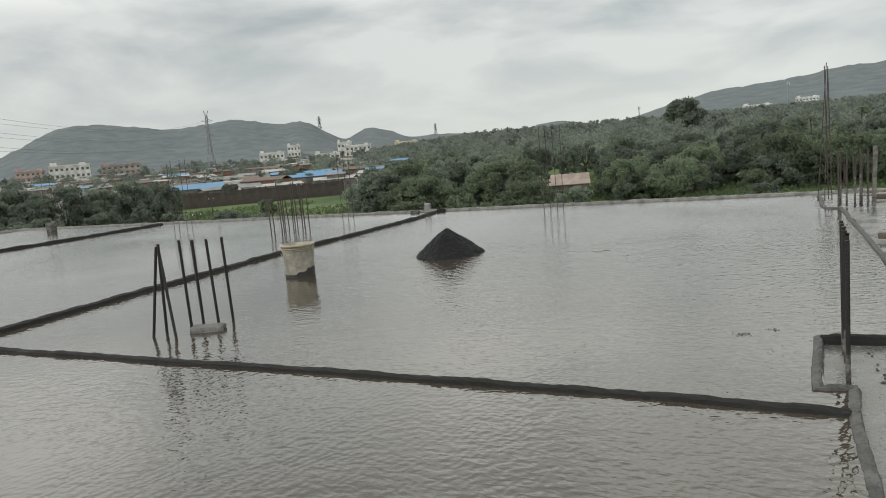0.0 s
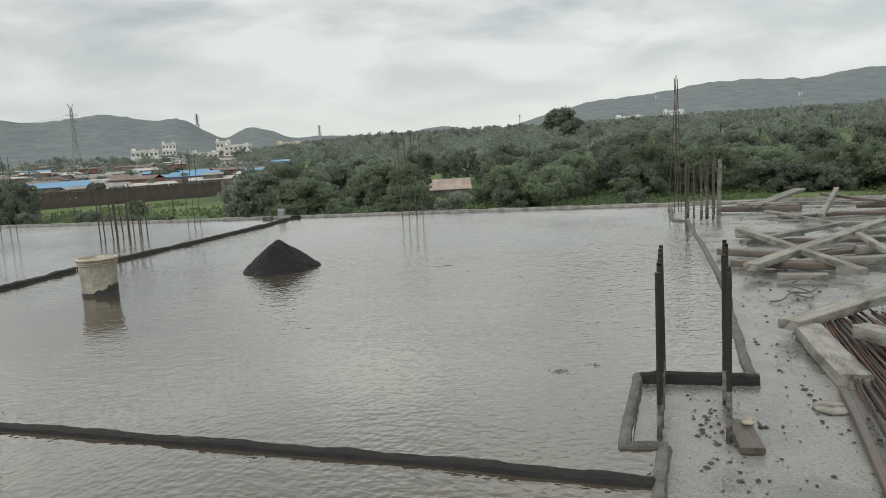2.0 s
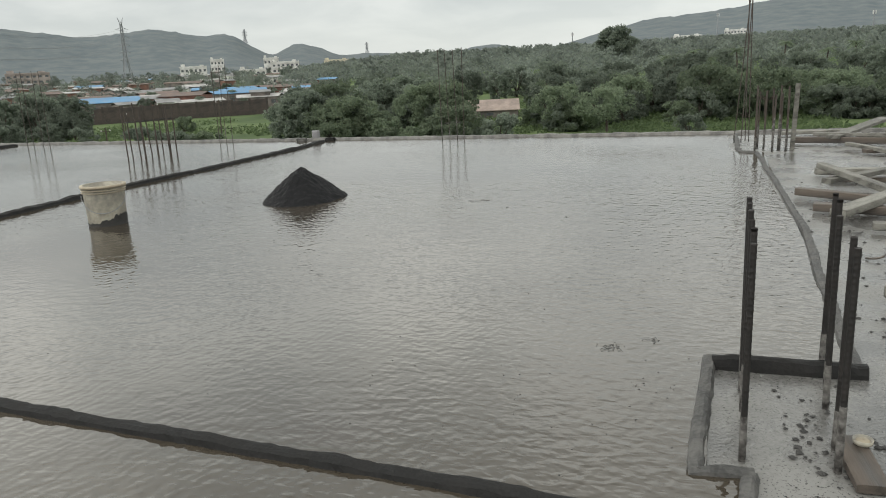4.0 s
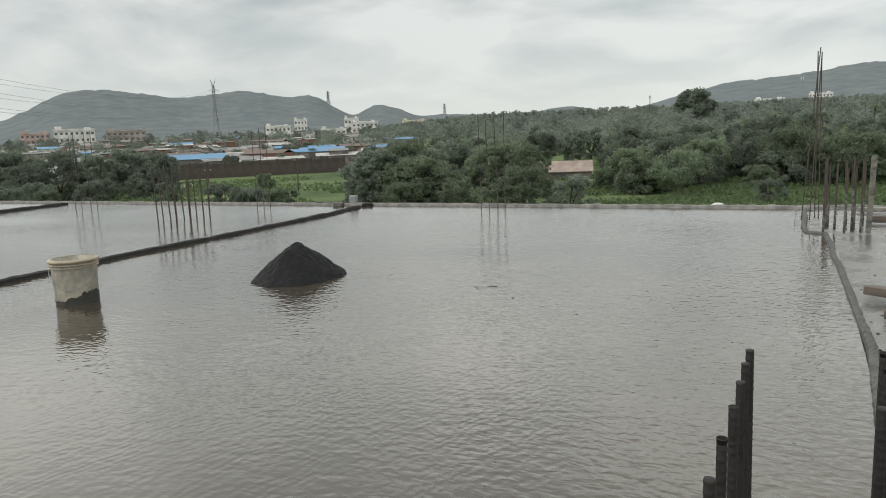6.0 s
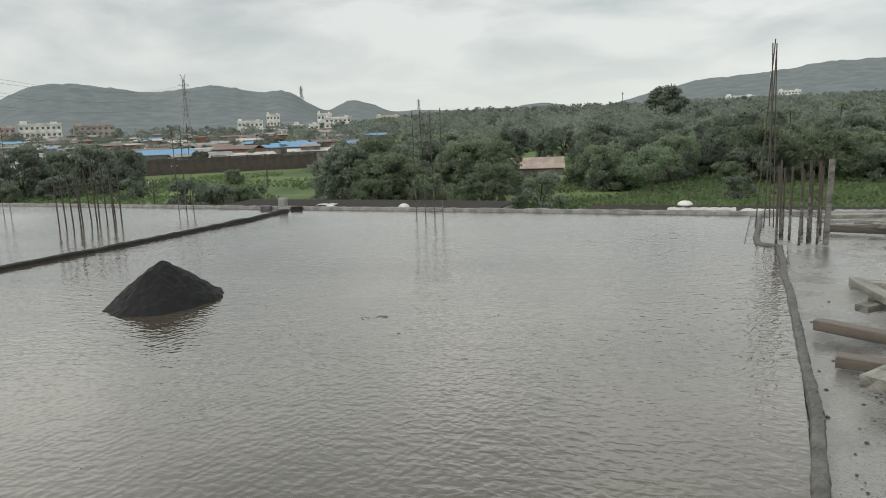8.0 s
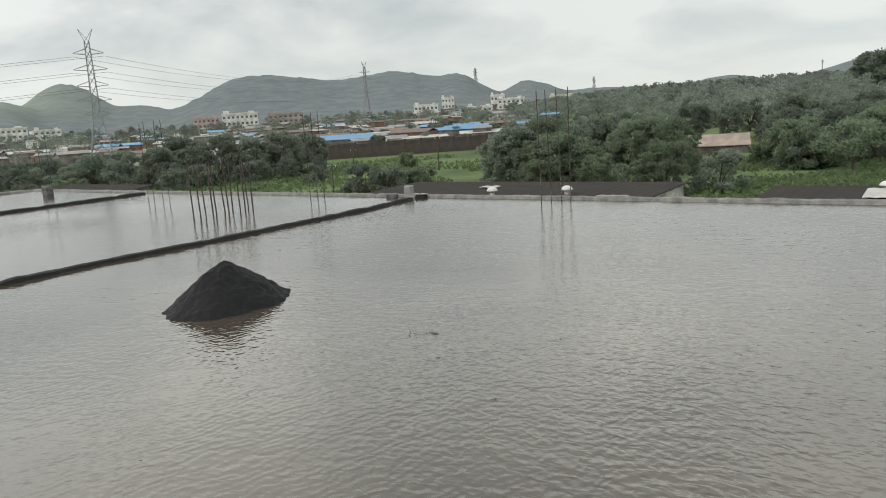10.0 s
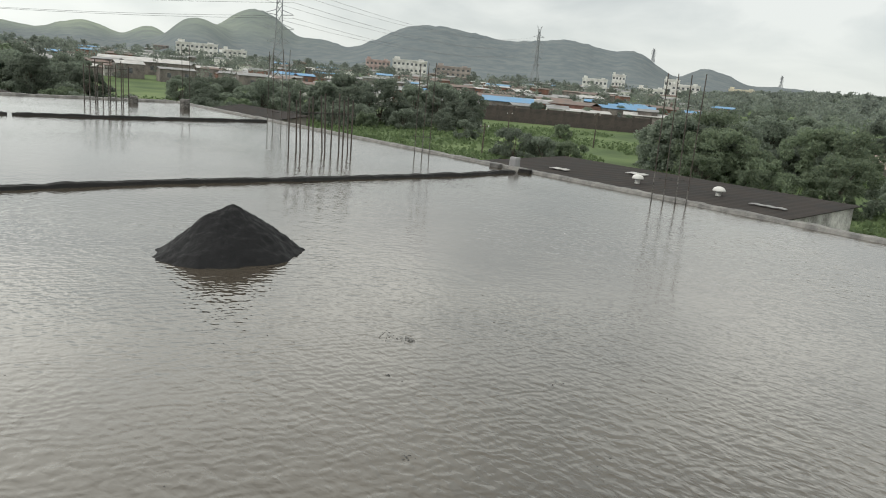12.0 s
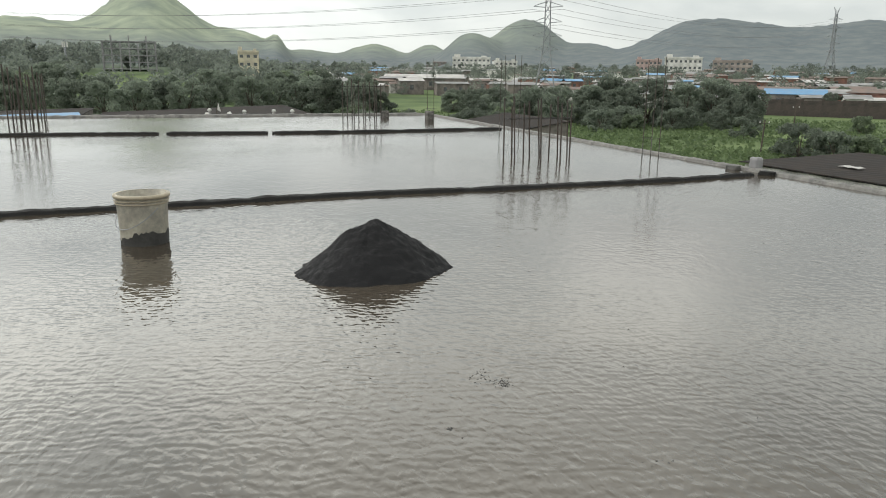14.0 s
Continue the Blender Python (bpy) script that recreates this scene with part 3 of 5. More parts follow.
row = []
for start, count in ((0.0, 4), (0.42, 3), (0.72, 5)):
    for k in range(count):
        row.append((rnd.uniform(-0.02, 0.02) + (0.2 if k % 2 else 0), start + 0.075 * k + rnd.uniform(-0.01, 0.01), rnd.uniform(0.72, 0.9), rnd.uniform(-0.03, 0.03), rnd.uniform(-0.05, 0.0)))
starter_bars(-5.05, 2.2, row, 0.011, "row of dark rebar in three clusters standing in water", False, 0.0, [(0.62, [(0, 0), (0, 1.0), (0.2, 1.0), (0.2, 0)])])


def trio(u, v, h, n=3, seed=0, extra=0, spread=0.09):
    r = random.Random(seed)
    bars = [(spread * (k - (n - 1) / 2) + r.uniform(-0.02, 0.02), 0.10 * (k - (n - 1) / 2) + r.uniform(-0.02, 0.02), h * r.uniform(0.94, 1.03), r.uniform(-0.02, 0.02), r.uniform(-0.02, 0.02)) for k in range(n)]
    bars += [(r.uniform(-0.2, 0.2), r.uniform(-0.12, 0.12), h * 0.3, 0, 0) for k in range(extra)]
    return starter_bars(u, v, bars, 0.006, "slim dark rebar group at the roof edge", False, 0.25, [(h * 0.22, [(-0.13, -0.09), (0.13, -0.09), (0.13, 0.09), (-0.13, 0.09)])])


trio(-0.27, 4.6, 1.46, 4, 1)
trio(-4.77, 4.45, 1.47, 3, 2)
trio(-9.25, 4.26, 1.5, 4, 3)
trio(-13.6, 4.1, 1.5, 2, 4)
rough_block("column_stub", -13.6, 4.06, -0.05, 0.17, 0.17, 0.27, CEMENTED, "rough brown concrete column stub in water", "column stub", 5, 8)
row = [(0.10 * (k % 3), 1.0 * k / 10, rnd.uniform(0.85, 1.0), rnd.uniform(-0.02, 0.02), 0) for k in range(11)]
starter_bars(-14.85, 2.1, row, 0.012, "row of dark rebar standing in water", False, 0.2, [(0.85, [(0, 0), (0, 1.0), (0.2, 1.0), (0.2, 0)])])
rough_block("column_stub", -14.7, 3.2, -0.05, 0.16, 0.16, 0.22, CEMENTED, "rough brown concrete column stub in water", "column stub", 5, 9)
row = [(0.12 * (k % 2), 0.6 * k / 6, rnd.uniform(0.9, 1.25), rnd.uniform(-0.02, 0.02), 0) for k in range(7)]
starter_bars(-11.15, -4.95, row, 0.013, "row of dark rebar standing in water", False, 0.1)
row = [(0.12 * (k % 2), 0.7 * k / 8, rnd.uniform(0.9, 1.1), rnd.uniform(-0.02, 0.02), 0) for k in range(9)]
starter_bars(-15.4, -5.6, row, 0.013, "row of dark rebar standing in water", False, 0.1)

row = [((0.0, 0.06, 0.12, 0.20, 0.25, 0.31, 0.36, 0.42, 0.04, 0.28)[k], 0.85 * ((k * 7) % 10) / 9, rnd.uniform(0.62, 0.8), rnd.uniform(-0.03, 0.03), rnd.uniform(-0.03, 0.03)) for k in range(10)]
starter_bars(4.36, 2.45, row, 0.011, "rusty rebar cluster boxed in at the deck corner", False, 0.3)
row = [(-0.12, 0.0, 2.04, 0.07, 0), (0.03, 0.05, 2.0, -0.015, 0.01), (0.07, -0.08, 1.95, -0.015, 0.02), (-0.03, -0.1, 1.98, 0.035, 0.02)]
starter_bars(4.27, 3.85, row, 0.0065, "tall bundle of slim rebar tied near its top", False, 0.1, [(1.3, [(-0.06, -0.05), (0.06, -0.05), (0.06, 0.05), (-0.06, 0.05)])])
bm = bmesh.new()
box(bm, -0.025, 0.025, -0.012, 0.012, -0.03, 0.78)
batten = part("timber_batten", bm, TIMBER)
batten.matrix_basis = pose(4.80, 2.72, 0.01, 2, 1, 20)
tagged(batten, "pale upright timber batten standing among rebar", "batten")


# ---- heap, bucket, small things in the water ----
def heap():
    bm = bmesh.new()
    rings, n, H = 46, 120, 0.31
    rows = []
    for i in range(rings):
        s = i / (rings - 1)
        row = []
        for k in range(n):
            a = k * math.tau / n
            d = Vector((math.cos(a), math.sin(a)))
            ru = 0.425 * (1 + 0.10 * noise.noise((d.x * 1.5, d.y * 1.5, 2)))
            rv = 0.545 * (1 + 0.08 * noise.noise((d.x * 1.5, d.y * 1.5, 5)))
            slump = 1 + 0.24 * max(0, d.x * 0.88 - d.y * 0.47) ** 3
            x, y = d.x * ru * s * slump, d.y * rv * s * slump
            z = (H + 0.055) * (1 - s) ** 1.03 - 0.055
            z = z - 0.004 * math.exp(-(s / 0.04) ** 2) + 0.018 * math.sin(math.pi * s)
            z += 0.042 * math.exp(-((x - 0.03) ** 2 + (y + 0.19) ** 2) / 0.007)
            z += 0.018 * noise.noise((x * 9, y * 9, 1)) * min(1, s * 4) + 0.012 * noise.noise((x * 24, y * 24, 4)) + 0.007 * noise.noise((x * 60, y * 60, 8))
            row.append(bm.verts.new((x, y, z)))
            if i == 0:
                row = row * n
                break
        rows.append(row)
    for i in range(rings - 1):
        for k in range(n):
            j = (k + 1) % n
            if i == 0:
                bm.faces.new((rows[0][0], rows[1][k], rows[1][j]))
            else:
                bm.faces.new((rows[i][k], rows[i + 1][k], rows[i + 1][j], rows[i][j]))
    ob = part("sand_heap", bm, SAND, None, "", True)
    ob.location = (0.125, -1.04, 0)
    tagged(ob, "pointed heap of wet black crusher sand in water", "sand heap")


heap()


def bucket(u, v):
    top = empty("bucket", u, v, -0.028, 0, "cream plastic bucket with cement stains standing in water", "bucket")
    bm = bmesh.new()
    lathe(bm, [(0.150, 0.0), (0.155, 0.02), (0.163, 0.22), (0.166, 0.30), (0.168, 0.375), (0.160, 0.375), (0.155, 0.25), (0.145, 0.03), (0.01, 0.025)], 48)
    part("body", bm, PLASTIC, top, "cream plastic body", True)
    for z, r, name in ((0.364, 0.184, "rim"), (0.335, 0.180, "upper_hoop"), (0.315, 0.178, "lower_hoop")):
        bm = bmesh.new()
        w = 0.022 if name == "rim" else 0.006
        lathe(bm, [(0.164, z - w / 2), (r, z - w / 2), (r + 0.003, z), (r, z + w / 2), (0.160, z + w / 2 + 0.002)], 48, False)
        part(name, bm, RIM, top, "yellowed rim", True)
    bm = bmesh.new()
    prev = None
    for k in range(65):
        a = k * math.tau / 64
        hi = 0.06 + 0.06 * step01(0.5 + 0.6 * math.cos(a - 0.8)) + 0.04 * noise.noise((math.cos(a) * 2.2, math.sin(a) * 2.2, 3)) + 0.025 * noise.noise((math.cos(a) * 7, math.sin(a) * 7, 9))
        hi = max(0.05, hi)
        col = [bm.verts.new(((0.1575 + 0.008 * z / 0.22) * math.cos(a), (0.1575 + 0.008 * z / 0.22) * math.sin(a), z)) for z in (0.02, hi * 0.5, hi)]
        if prev:
            for i in range(2):
                bm.faces.new((prev[i], col[i], col[i + 1], prev[i + 1]))
        prev = col
    part("cement_splash", bm, SPLASH, top, "dark wet cement tide mark", True)
    bm = bmesh.new()
    arc = [Vector((0.181 * math.cos(a), 0.181 * math.sin(a), 0.29 - 0.16 * math.sin((a + 2.4) / 3.0 * math.pi) * 0.9)) for a in np.linspace(-2.4, 0.6, 22)]
    tube(bm, arc, 0.003, 5)
    part("handle", bm, PYLON, top, "thin wire handle", True)


bucket(-1.02, -2.4)


# ---- things on the dry deck ----
def plank(u0, v0, u1, v1, w, h, z0, z1, mat=None, roll=0.0, name="timber_plank", label="weathered wet shuttering plank lying in a pile", group="timber pile"):
    a, b = Vector((u0, v0, z0)), Vector((u1, v1, z1))
    ln = (b - a).length
    seed = int(abs(u0 * 97 + v0 * 31) * 10) % 1000
    bm = bmesh.new()
    n = max(4, int(ln / 0.12))
    prof = ((-0.5, -0.42), (-0.42, -0.5), (0.42, -0.5), (0.5, -0.42), (0.5, 0.42), (0.42, 0.5), (-0.42, 0.5), (-0.5, 0.42))
    rows = []
    for i in range(n + 1):
        x = ln * i / n
        k = 1 + 0.08 * noise.noise((x * 3, seed, 0))
        bend = 0.005 * noise.noise((x * 1.2, seed, 5))
        rows.append([bm.verts.new((x, p * w * k + bend, q * h * k + bend * 0.5)) for p, q in prof])
    for r0, r1 in zip(rows, rows[1:]):
        for k in range(8):
            bm.faces.new((r0[k], r1[k], r1[(k + 1) % 8], r0[(k + 1) % 8]))
    bm.faces.new(rows[0])
    bm.faces.new(rows[-1][::-1])
    bmesh.ops.recalc_face_normals(bm, faces=bm.faces)
    ob = part(name, bm, mat or TIMBER)
    d = b - a
    ob.matrix_basis = Matrix.Translation(a) @ Matrix.Rotation(math.atan2(d.y, d.x), 4, "Z") @ Matrix.Rotation(-math.asin(d.z / ln), 4, "Y") @ Matrix.Rotation(radians(roll), 4, "X")
    return tagged(ob, label, "plank", group)


D = TIMBER_DARK
PLANKS = [(4.82, 0.53, 5.5, 0.56, 0.12, 0.07, 0.03, 0.03, None), (4.80, 0.0, 5.5, -1.9, 0.10, 0.06, 0.16, 0.05, None), (4.72, -1.7, 6.2, 0.3, 0.15, 0.07, 0.06, 0.17, None),
          (4.90, -1.90, 5.25, -1.92, 0.09, 0.06, 0.02, 0.02, None), (4.56, -0.62, 5.1, -0.95, 0.10, 0.07, 0.03, 0.03, D), (4.8, -0.4, 5.9, 0.75, 0.11, 0.05, 0.08, 0.10, None),
          (5.7, -0.75, 6.9, -0.5, 0.12, 0.09, 0.04, 0.05, None), (5.6, -2.25, 6.05, -1.75, 0.09, 0.05, 0.01, 0.03, D), (5.45, -1.3, 6.0, -1.2, 0.12, 0.09, 0.03, 0.03, None),
          (5.95, 1.2, 6.8, 1.05, 0.12, 0.05, 0.05, 0.06, None), (4.62, -1.25, 5.4, -1.45, 0.12, 0.07, 0.02, 0.02, D), (5.9, -0.2, 6.7, 0.45, 0.10, 0.05, 0.12, 0.08, None),
          (5.78, -0.5, 5.9, -1.4, 0.07, 0.05, 0.15, 0.05, None), (4.88, 3.4, 5.9, 3.1, 0.13, 0.09, 0.03, 0.04, D), (4.8, 4.45, 5.7, 4.6, 0.12, 0.06, 0.02, 0.02, None),
          (5.3, 3.2, 6.15, 4.7, 0.22, 0.05, 0.08, 0.18, None), (5.1, 3.4, 6.9, 2.9, 0.08, 0.05, 0.10, 0.10, None), (5.9, 1.8, 6.5, 3.9, 0.08, 0.08, 0.06, 0.22, None),
          (6.3, 3.9, 7.4, 1.6, 0.06, 0.05, 0.16, 0.08, D), (5.4, 2.7, 6.05, 1.1, 0.08, 0.05, 0.05, 0.03, None), (6.1, 2.2, 7.8, 1.75, 0.10, 0.05, 0.06, 0.06, D),
          (4.9, 0.2, 6.3, 0.0, 0.14, 0.05, 0.01, 0.02, D), (5.2, -0.9, 6.6, -0.2, 0.13, 0.05, 0.02, 0.03, D), (6.2, 1.5, 8.0, 1.1, 0.07, 0.05, 0.03, 0.03, D), (5.5, 2.2, 7.0, 2.7, 0.14, 0.05, 0.02, 0.02, D),
          (6.4, -1.6, 7.6, -0.7, 0.12, 0.06, 0.03, 0.08, None), (6.3, -1.9, 7.7, -1.6, 0.12, 0.06, 0.02, 0.02, None), (6.0, 0.6, 7.6, 0.2, 0.15, 0.06, 0.05, 0.06, None), (6.6, 3.2, 8.2, 3.0, 0.1, 0.06, 0.04, 0.04, D), (5.7, 4.0, 7.8, 4.1, 0.1, 0.06, 0.02, 0.02, D)]
for u0, v0, u1, v1, w, h, z0, z1, mt in PLANKS:
    plank(u0, v0, u1, v1, w * 0.78, h * 0.85, z0 + 0.01, z1 + 0.01, mt)
NEARPILE = "thick wet timber laid over the rebar stack"
plank(4.72, -3.56, 5.50, -2.78, 0.13, 0.06, 0.06, 0.10, None, 0, label=NEARPILE)
plank(4.83, -3.52, 4.87, -4.45, 0.14, 0.075, 0.025, 0.02, None, 0, label=NEARPILE)
plank(5.02, -3.86, 5.20, -4.2, 0.10, 0.075, 0.11, 0.12, None, 0, label=NEARPILE)
plank(5.26, -3.6, 5.75, -3.45, 0.10, 0.07, 0.09, 0.09, None, 0, label=NEARPILE)
plank(5.22, -3.88, 5.75, -3.92, 0.11, 0.07, 0.12, 0.12, None, 0, label=NEARPILE)
plank(5.50, -3.25, 5.45, -4.1, 0.12, 0.05, 0.17, 0.15, None, 0, label=NEARPILE)
plank(4.80, -4.5, 4.66, -6.4, 0.032, 0.03, 0.005, 0.005, D, 0, label="thin dark timber strip beside the rebar stack")
plank(4.325, -4.95, 4.352, -5.235, 0.085, 0.026, 0.002, 0.002, D, 0, label="short dark board lying on the deck")

bundle = empty("rebar_stack", 5.1, -4.5, -0.018, 0, "long stack of rusty rebar lying on the deck", "rebar")
for i in range(64):
    f = (i + 0.5) / 64
    a = Vector((-0.18 + 0.42 * f + rnd.uniform(-0.05, 0.05), 1.15 + rnd.uniform(-0.15, 0.35), rnd.uniform(0.03, 0.07)))
    b = Vector((-0.38 + 1.05 * f + rnd.uniform(-0.08, 0.08), -2.6 + rnd.uniform(-0.3, 0.3), rnd.uniform(0.012, 0.07)))
    bm = bmesh.new()
    side = Vector((rnd.uniform(-0.03, 0.03), 0, -0.004))
    tube(bm, [a.lerp(b, t) + side * math.sin(math.pi * t) for t in (0, 0.25, 0.5, 0.75, 1)], 0.0062, 6)
    part("bar", bm, RUST if i % 3 else STEEL, bundle, "", True)

bm = bmesh.new()
n = 40
pr = [(0.016, 0.0), (0.075, 0.0), (0.078, 0.005), (0.074, 0.009), (0.018, 0.012), (0.016, 0.0)]
lathe(bm, pr, n, False)
disc = part("disc", bm, TIMBER, None, "", True)
disc.matrix_basis = pose(4.72, -4.70, -0.016, 2, 1, 0)
tagged(disc, "flat round grey disc with a centre hole on the deck", "disc")
pot = empty("tin_lid", 4.358, -5.0, 0.015, 0, "small shallow cream tin lid on a board", "tin lid")
bm = bmesh.new()
lathe(bm, [(0.018, 0.0), (0.027, 0.004), (0.029, 0.018), (0.026, 0.018), (0.022, 0.008), (0.004, 0.007)], 24)
part("dish", bm, PLASTIC, pot, "", True)
bm = bmesh.new()
lathe(bm, [(0.004, 0.009), (0.021, 0.011), (0.018, 0.015), (0.003, 0.017)], 18)
part("residue", bm, RIM, pot, "tan residue", True)


def cord(name, pts, r, mat, label):
    cu = bpy.data.curves.new(name, "CURVE")
    cu.dimensions, cu.bevel_depth, cu.bevel_resolution, cu.resolution_u = "3D", r, 2, 6
    sp = cu.splines.new("NURBS")
    sp.points.add(len(pts) - 1)
    for p, q in zip(sp.points, pts):
        p.co = (*q, 1)
    sp.use_endpoint_u, sp.order_u = True, 3
    cu.materials.append(mat)
    return tagged(new(name, cu), label, name)


cord("wire_coil", [(4.75, -2.62, -0.01), (4.81, -2.77, 0.02), (4.90, -2.45, 0.03), (5.03, -2.43, 0), (5.18, -2.11, 0.02), (5.12, -1.87, 0.03), (5.0, -1.98, 0.0), (4.93, -2.21, 0.02), (5.05, -2.5, 0.03), (5.0, -2.64, 0), (4.9, -2.35, 0.01)], 0.006, TIMBER_DARK, "loose loop of dark binding wire on the deck")
plank(4.98, -2.75, 4.95, -3.1, 0.02, 0.02, 0.0, 0.0, D, 0, label="short dark offcut stick on the deck")

# grit and crumbs
verts, faces = [], []
rnd = random.Random(11)


def crumb(u, v, z, s):
    b = len(verts)
    turn = rnd.uniform(0, 1.57)
    for p in ((1, 0, 0), (-1, 0, 0), (0, 1, 0), (0, -1, 0), (0, 0, 0.5), (0, 0, -0.4)):
        p = (p[0] * math.cos(turn) - p[1] * math.sin(turn), p[0] * math.sin(turn) + p[1] * math.cos(turn), p[2])
        verts.append((u + p[0] * s * rnd.uniform(0.6, 1.3), v + p[1] * s * rnd.uniform(0.6, 1.3), z + p[2] * s * rnd.uniform(0.6, 1.2)))
    for f in ((0, 2, 4), (2, 1, 4), (1, 3, 4), (3, 0, 4), (2, 0, 5), (1, 2, 5), (3, 1, 5), (0, 3, 5)):
        faces.append(tuple(b + i for i in f))


for k in range(900):
    c = rnd.choice(((4.6, -3.2, 0.18, 1.2), (4.55, -4.6, 0.25, 0.5), (4.2, -5.0, 0.12, 0.25), (5.0, -2.6, 0.4, 0.6), (4.3, -6.0, 0.18, 0.6), (4.9, -1.5, 0.5, 1.2)))
    u, v = rnd.gauss(c[0], c[2]), rnd.gauss(c[1], c[3])
    if (u > 4.53 and v > -4.3) or (u > 4.14 and v < -4.4):
        crumb(u, v, -0.015, rnd.choice((0.002, 0.003, 0.004, 0.006, 0.009, 0.013)) * rnd.uniform(0.8, 1.3))
me = bpy.data.meshes.new("grit")
me.from_pydata(verts, [], faces)
tagged(link("grit", me, SPLASH), "dark mortar crumbs scattered on the deck", "grit", kind="stuff")
verts, faces = [], []
for c in ((1.99, -1.03, 0.018, 90), (1.90, -1.09, 0.03, 40), (3.53, -4.35, 0.024, 130), (3.69, -4.23, 0.02, 60), (2.28, -1.36, 0.006, 26), (2.68, -0.81, 0.02, 12), (2.84, -1.7, 0.012, 14), (1.6, -0.2, 0.03, 6), (2.6, -0.7, 0.5, 12), (3.0, -2.4, 0.7, 22), (2.2, -4.5, 1.0, 30), (3.6, -5.0, 0.3, 60), (3.2, -4.9, 0.4, 50), (3.75, -4.7, 0.12, 30)):
    for k in range(c[3]):
        crumb(rnd.gauss(c[0], c[2]), rnd.gauss(c[1], c[2]), 0.0, rnd.choice((0.002, 0.003, 0.005)))
me = bpy.data.meshes.new("debris")
me.from_pydata(verts, [], faces)
tagged(link("debris", me, SPLASH), "dark silt crumbs breaking the water surface", "debris", kind="stuff")


# ---- sheds next to the roof ----
def shed(name, u0, u1, v0, v1, zf, zb, roof, wall, label, ribs=0.35):
    """A low shed: walls and a sloping sheet roof with laps."""
    top = empty(name, (u0 + u1) / 2, (v0 + v1) / 2, GROUND, 0, label, "shed")
    cx, cy = (u0 + u1) / 2, (v0 + v1) / 2
    bm = bmesh.new()
    box(bm, u0 - cx, u1 - cx, v0 - cy, v1 - cy, -0.3, zf - GROUND - 0.15)
    for w in bm.verts:
        if w.co.z > 0:
            w.co.z += (zb - zf) * (0 if w.co.y < 0 else 1)
    part("wall", bm, wall, top)
    bm = bmesh.new()
    n = max(2, int((u1 - u0 + 0.6) / ribs))
    prev = None
    for i in range(n * 2 + 1):
        x = u0 - cx - 0.3 + (u1 - u0 + 0.6) * i / (n * 2)
        d = 0.02 if i % 2 else 0
        col = [bm.verts.new((x, v0 - cy - 0.25, zf - GROUND + d)), bm.verts.new((x, v1 - cy + 0.25, zb - GROUND + d)),
               bm.verts.new((x, v0 - cy - 0.25, zf - GROUND - 0.05)), bm.verts.new((x, v1 - cy + 0.25, zb - GROUND - 0.05))]
        if prev:
            for a, b in ((0, 1), (3, 2), (2, 0), (1, 3)):
                bm.faces.new((prev[a], col[a], col[b], prev[b]))
        else:
            bm.faces.new((col[0], col[1], col[3], col[2]))
        prev = col
    bm.faces.new((prev[1], prev[0], prev[2], prev[3]))
    bmesh.ops.recalc_face_normals(bm, faces=bm.faces)
    part("roof", bm, roof, top)
    return top


shed("shed", -34, -12, 33.0, 43.0, -4.25, -3.95, TAR, PLASTER, "low shed with black tarred sheet roof and stained wall", 0.6)
shed("shed", -6.5, 18, 36.0, 44.5, -4.6, -4.35, TAR, PLASTER, "low shed with dark roof patched by loose sheets", 0.6)
shed("shed", -82, -66, 30.0, 38.0, -4.9, -3.7, TAR, DULL, "low shed with dark sloping tarred roof", 0.6)
shed("shed", -104, -78, -34, -11.5, -4.6, -3.9, TAR, DULL, "low shed with dark roof and loose covers", 0.6)
shed("shed", -104, -80, -10, 13, -4.5, -3.6, TAR, BRICKRED, "low dark roofed brick shed past the roof edge", 0.6)
for k, (u, v, z) in enumerate(((-22.5, 36.5, -4.2), (-17.5, 37.5, -4.2), (-0.6, 43.4, -4.52), (-82, 1.8, -4.05), (-82, 4.2, -4.0), (-84, 6.0, -3.9), (-83, 9.2, -3.8), (-81, 11, -3.72), (-90, 2.5, -4.0))):
    vent = empty("roof_vent", u, v, z, 0, "small white domed ventilator on a shed roof", "roof vent", "roof vents")
    bm = bmesh.new()
    lathe(bm, [(0.17, -0.05), (0.17, 0.40), (0.15, 0.40)], 12, False)
    part("neck", bm, PLASTER, vent, "", True)
    bm = bmesh.new()
    r = (0.36, 0.36, 0.46, 0.25)[min(k, 3)]
    lathe(bm, [(r, 0.36), (r * 1.05, 0.42), (r * 0.8, 0.56), (r * 0.4, 0.63), (0.01, 0.65)], 14)
    part("cap", bm, WHITEWASH, vent, "", True)
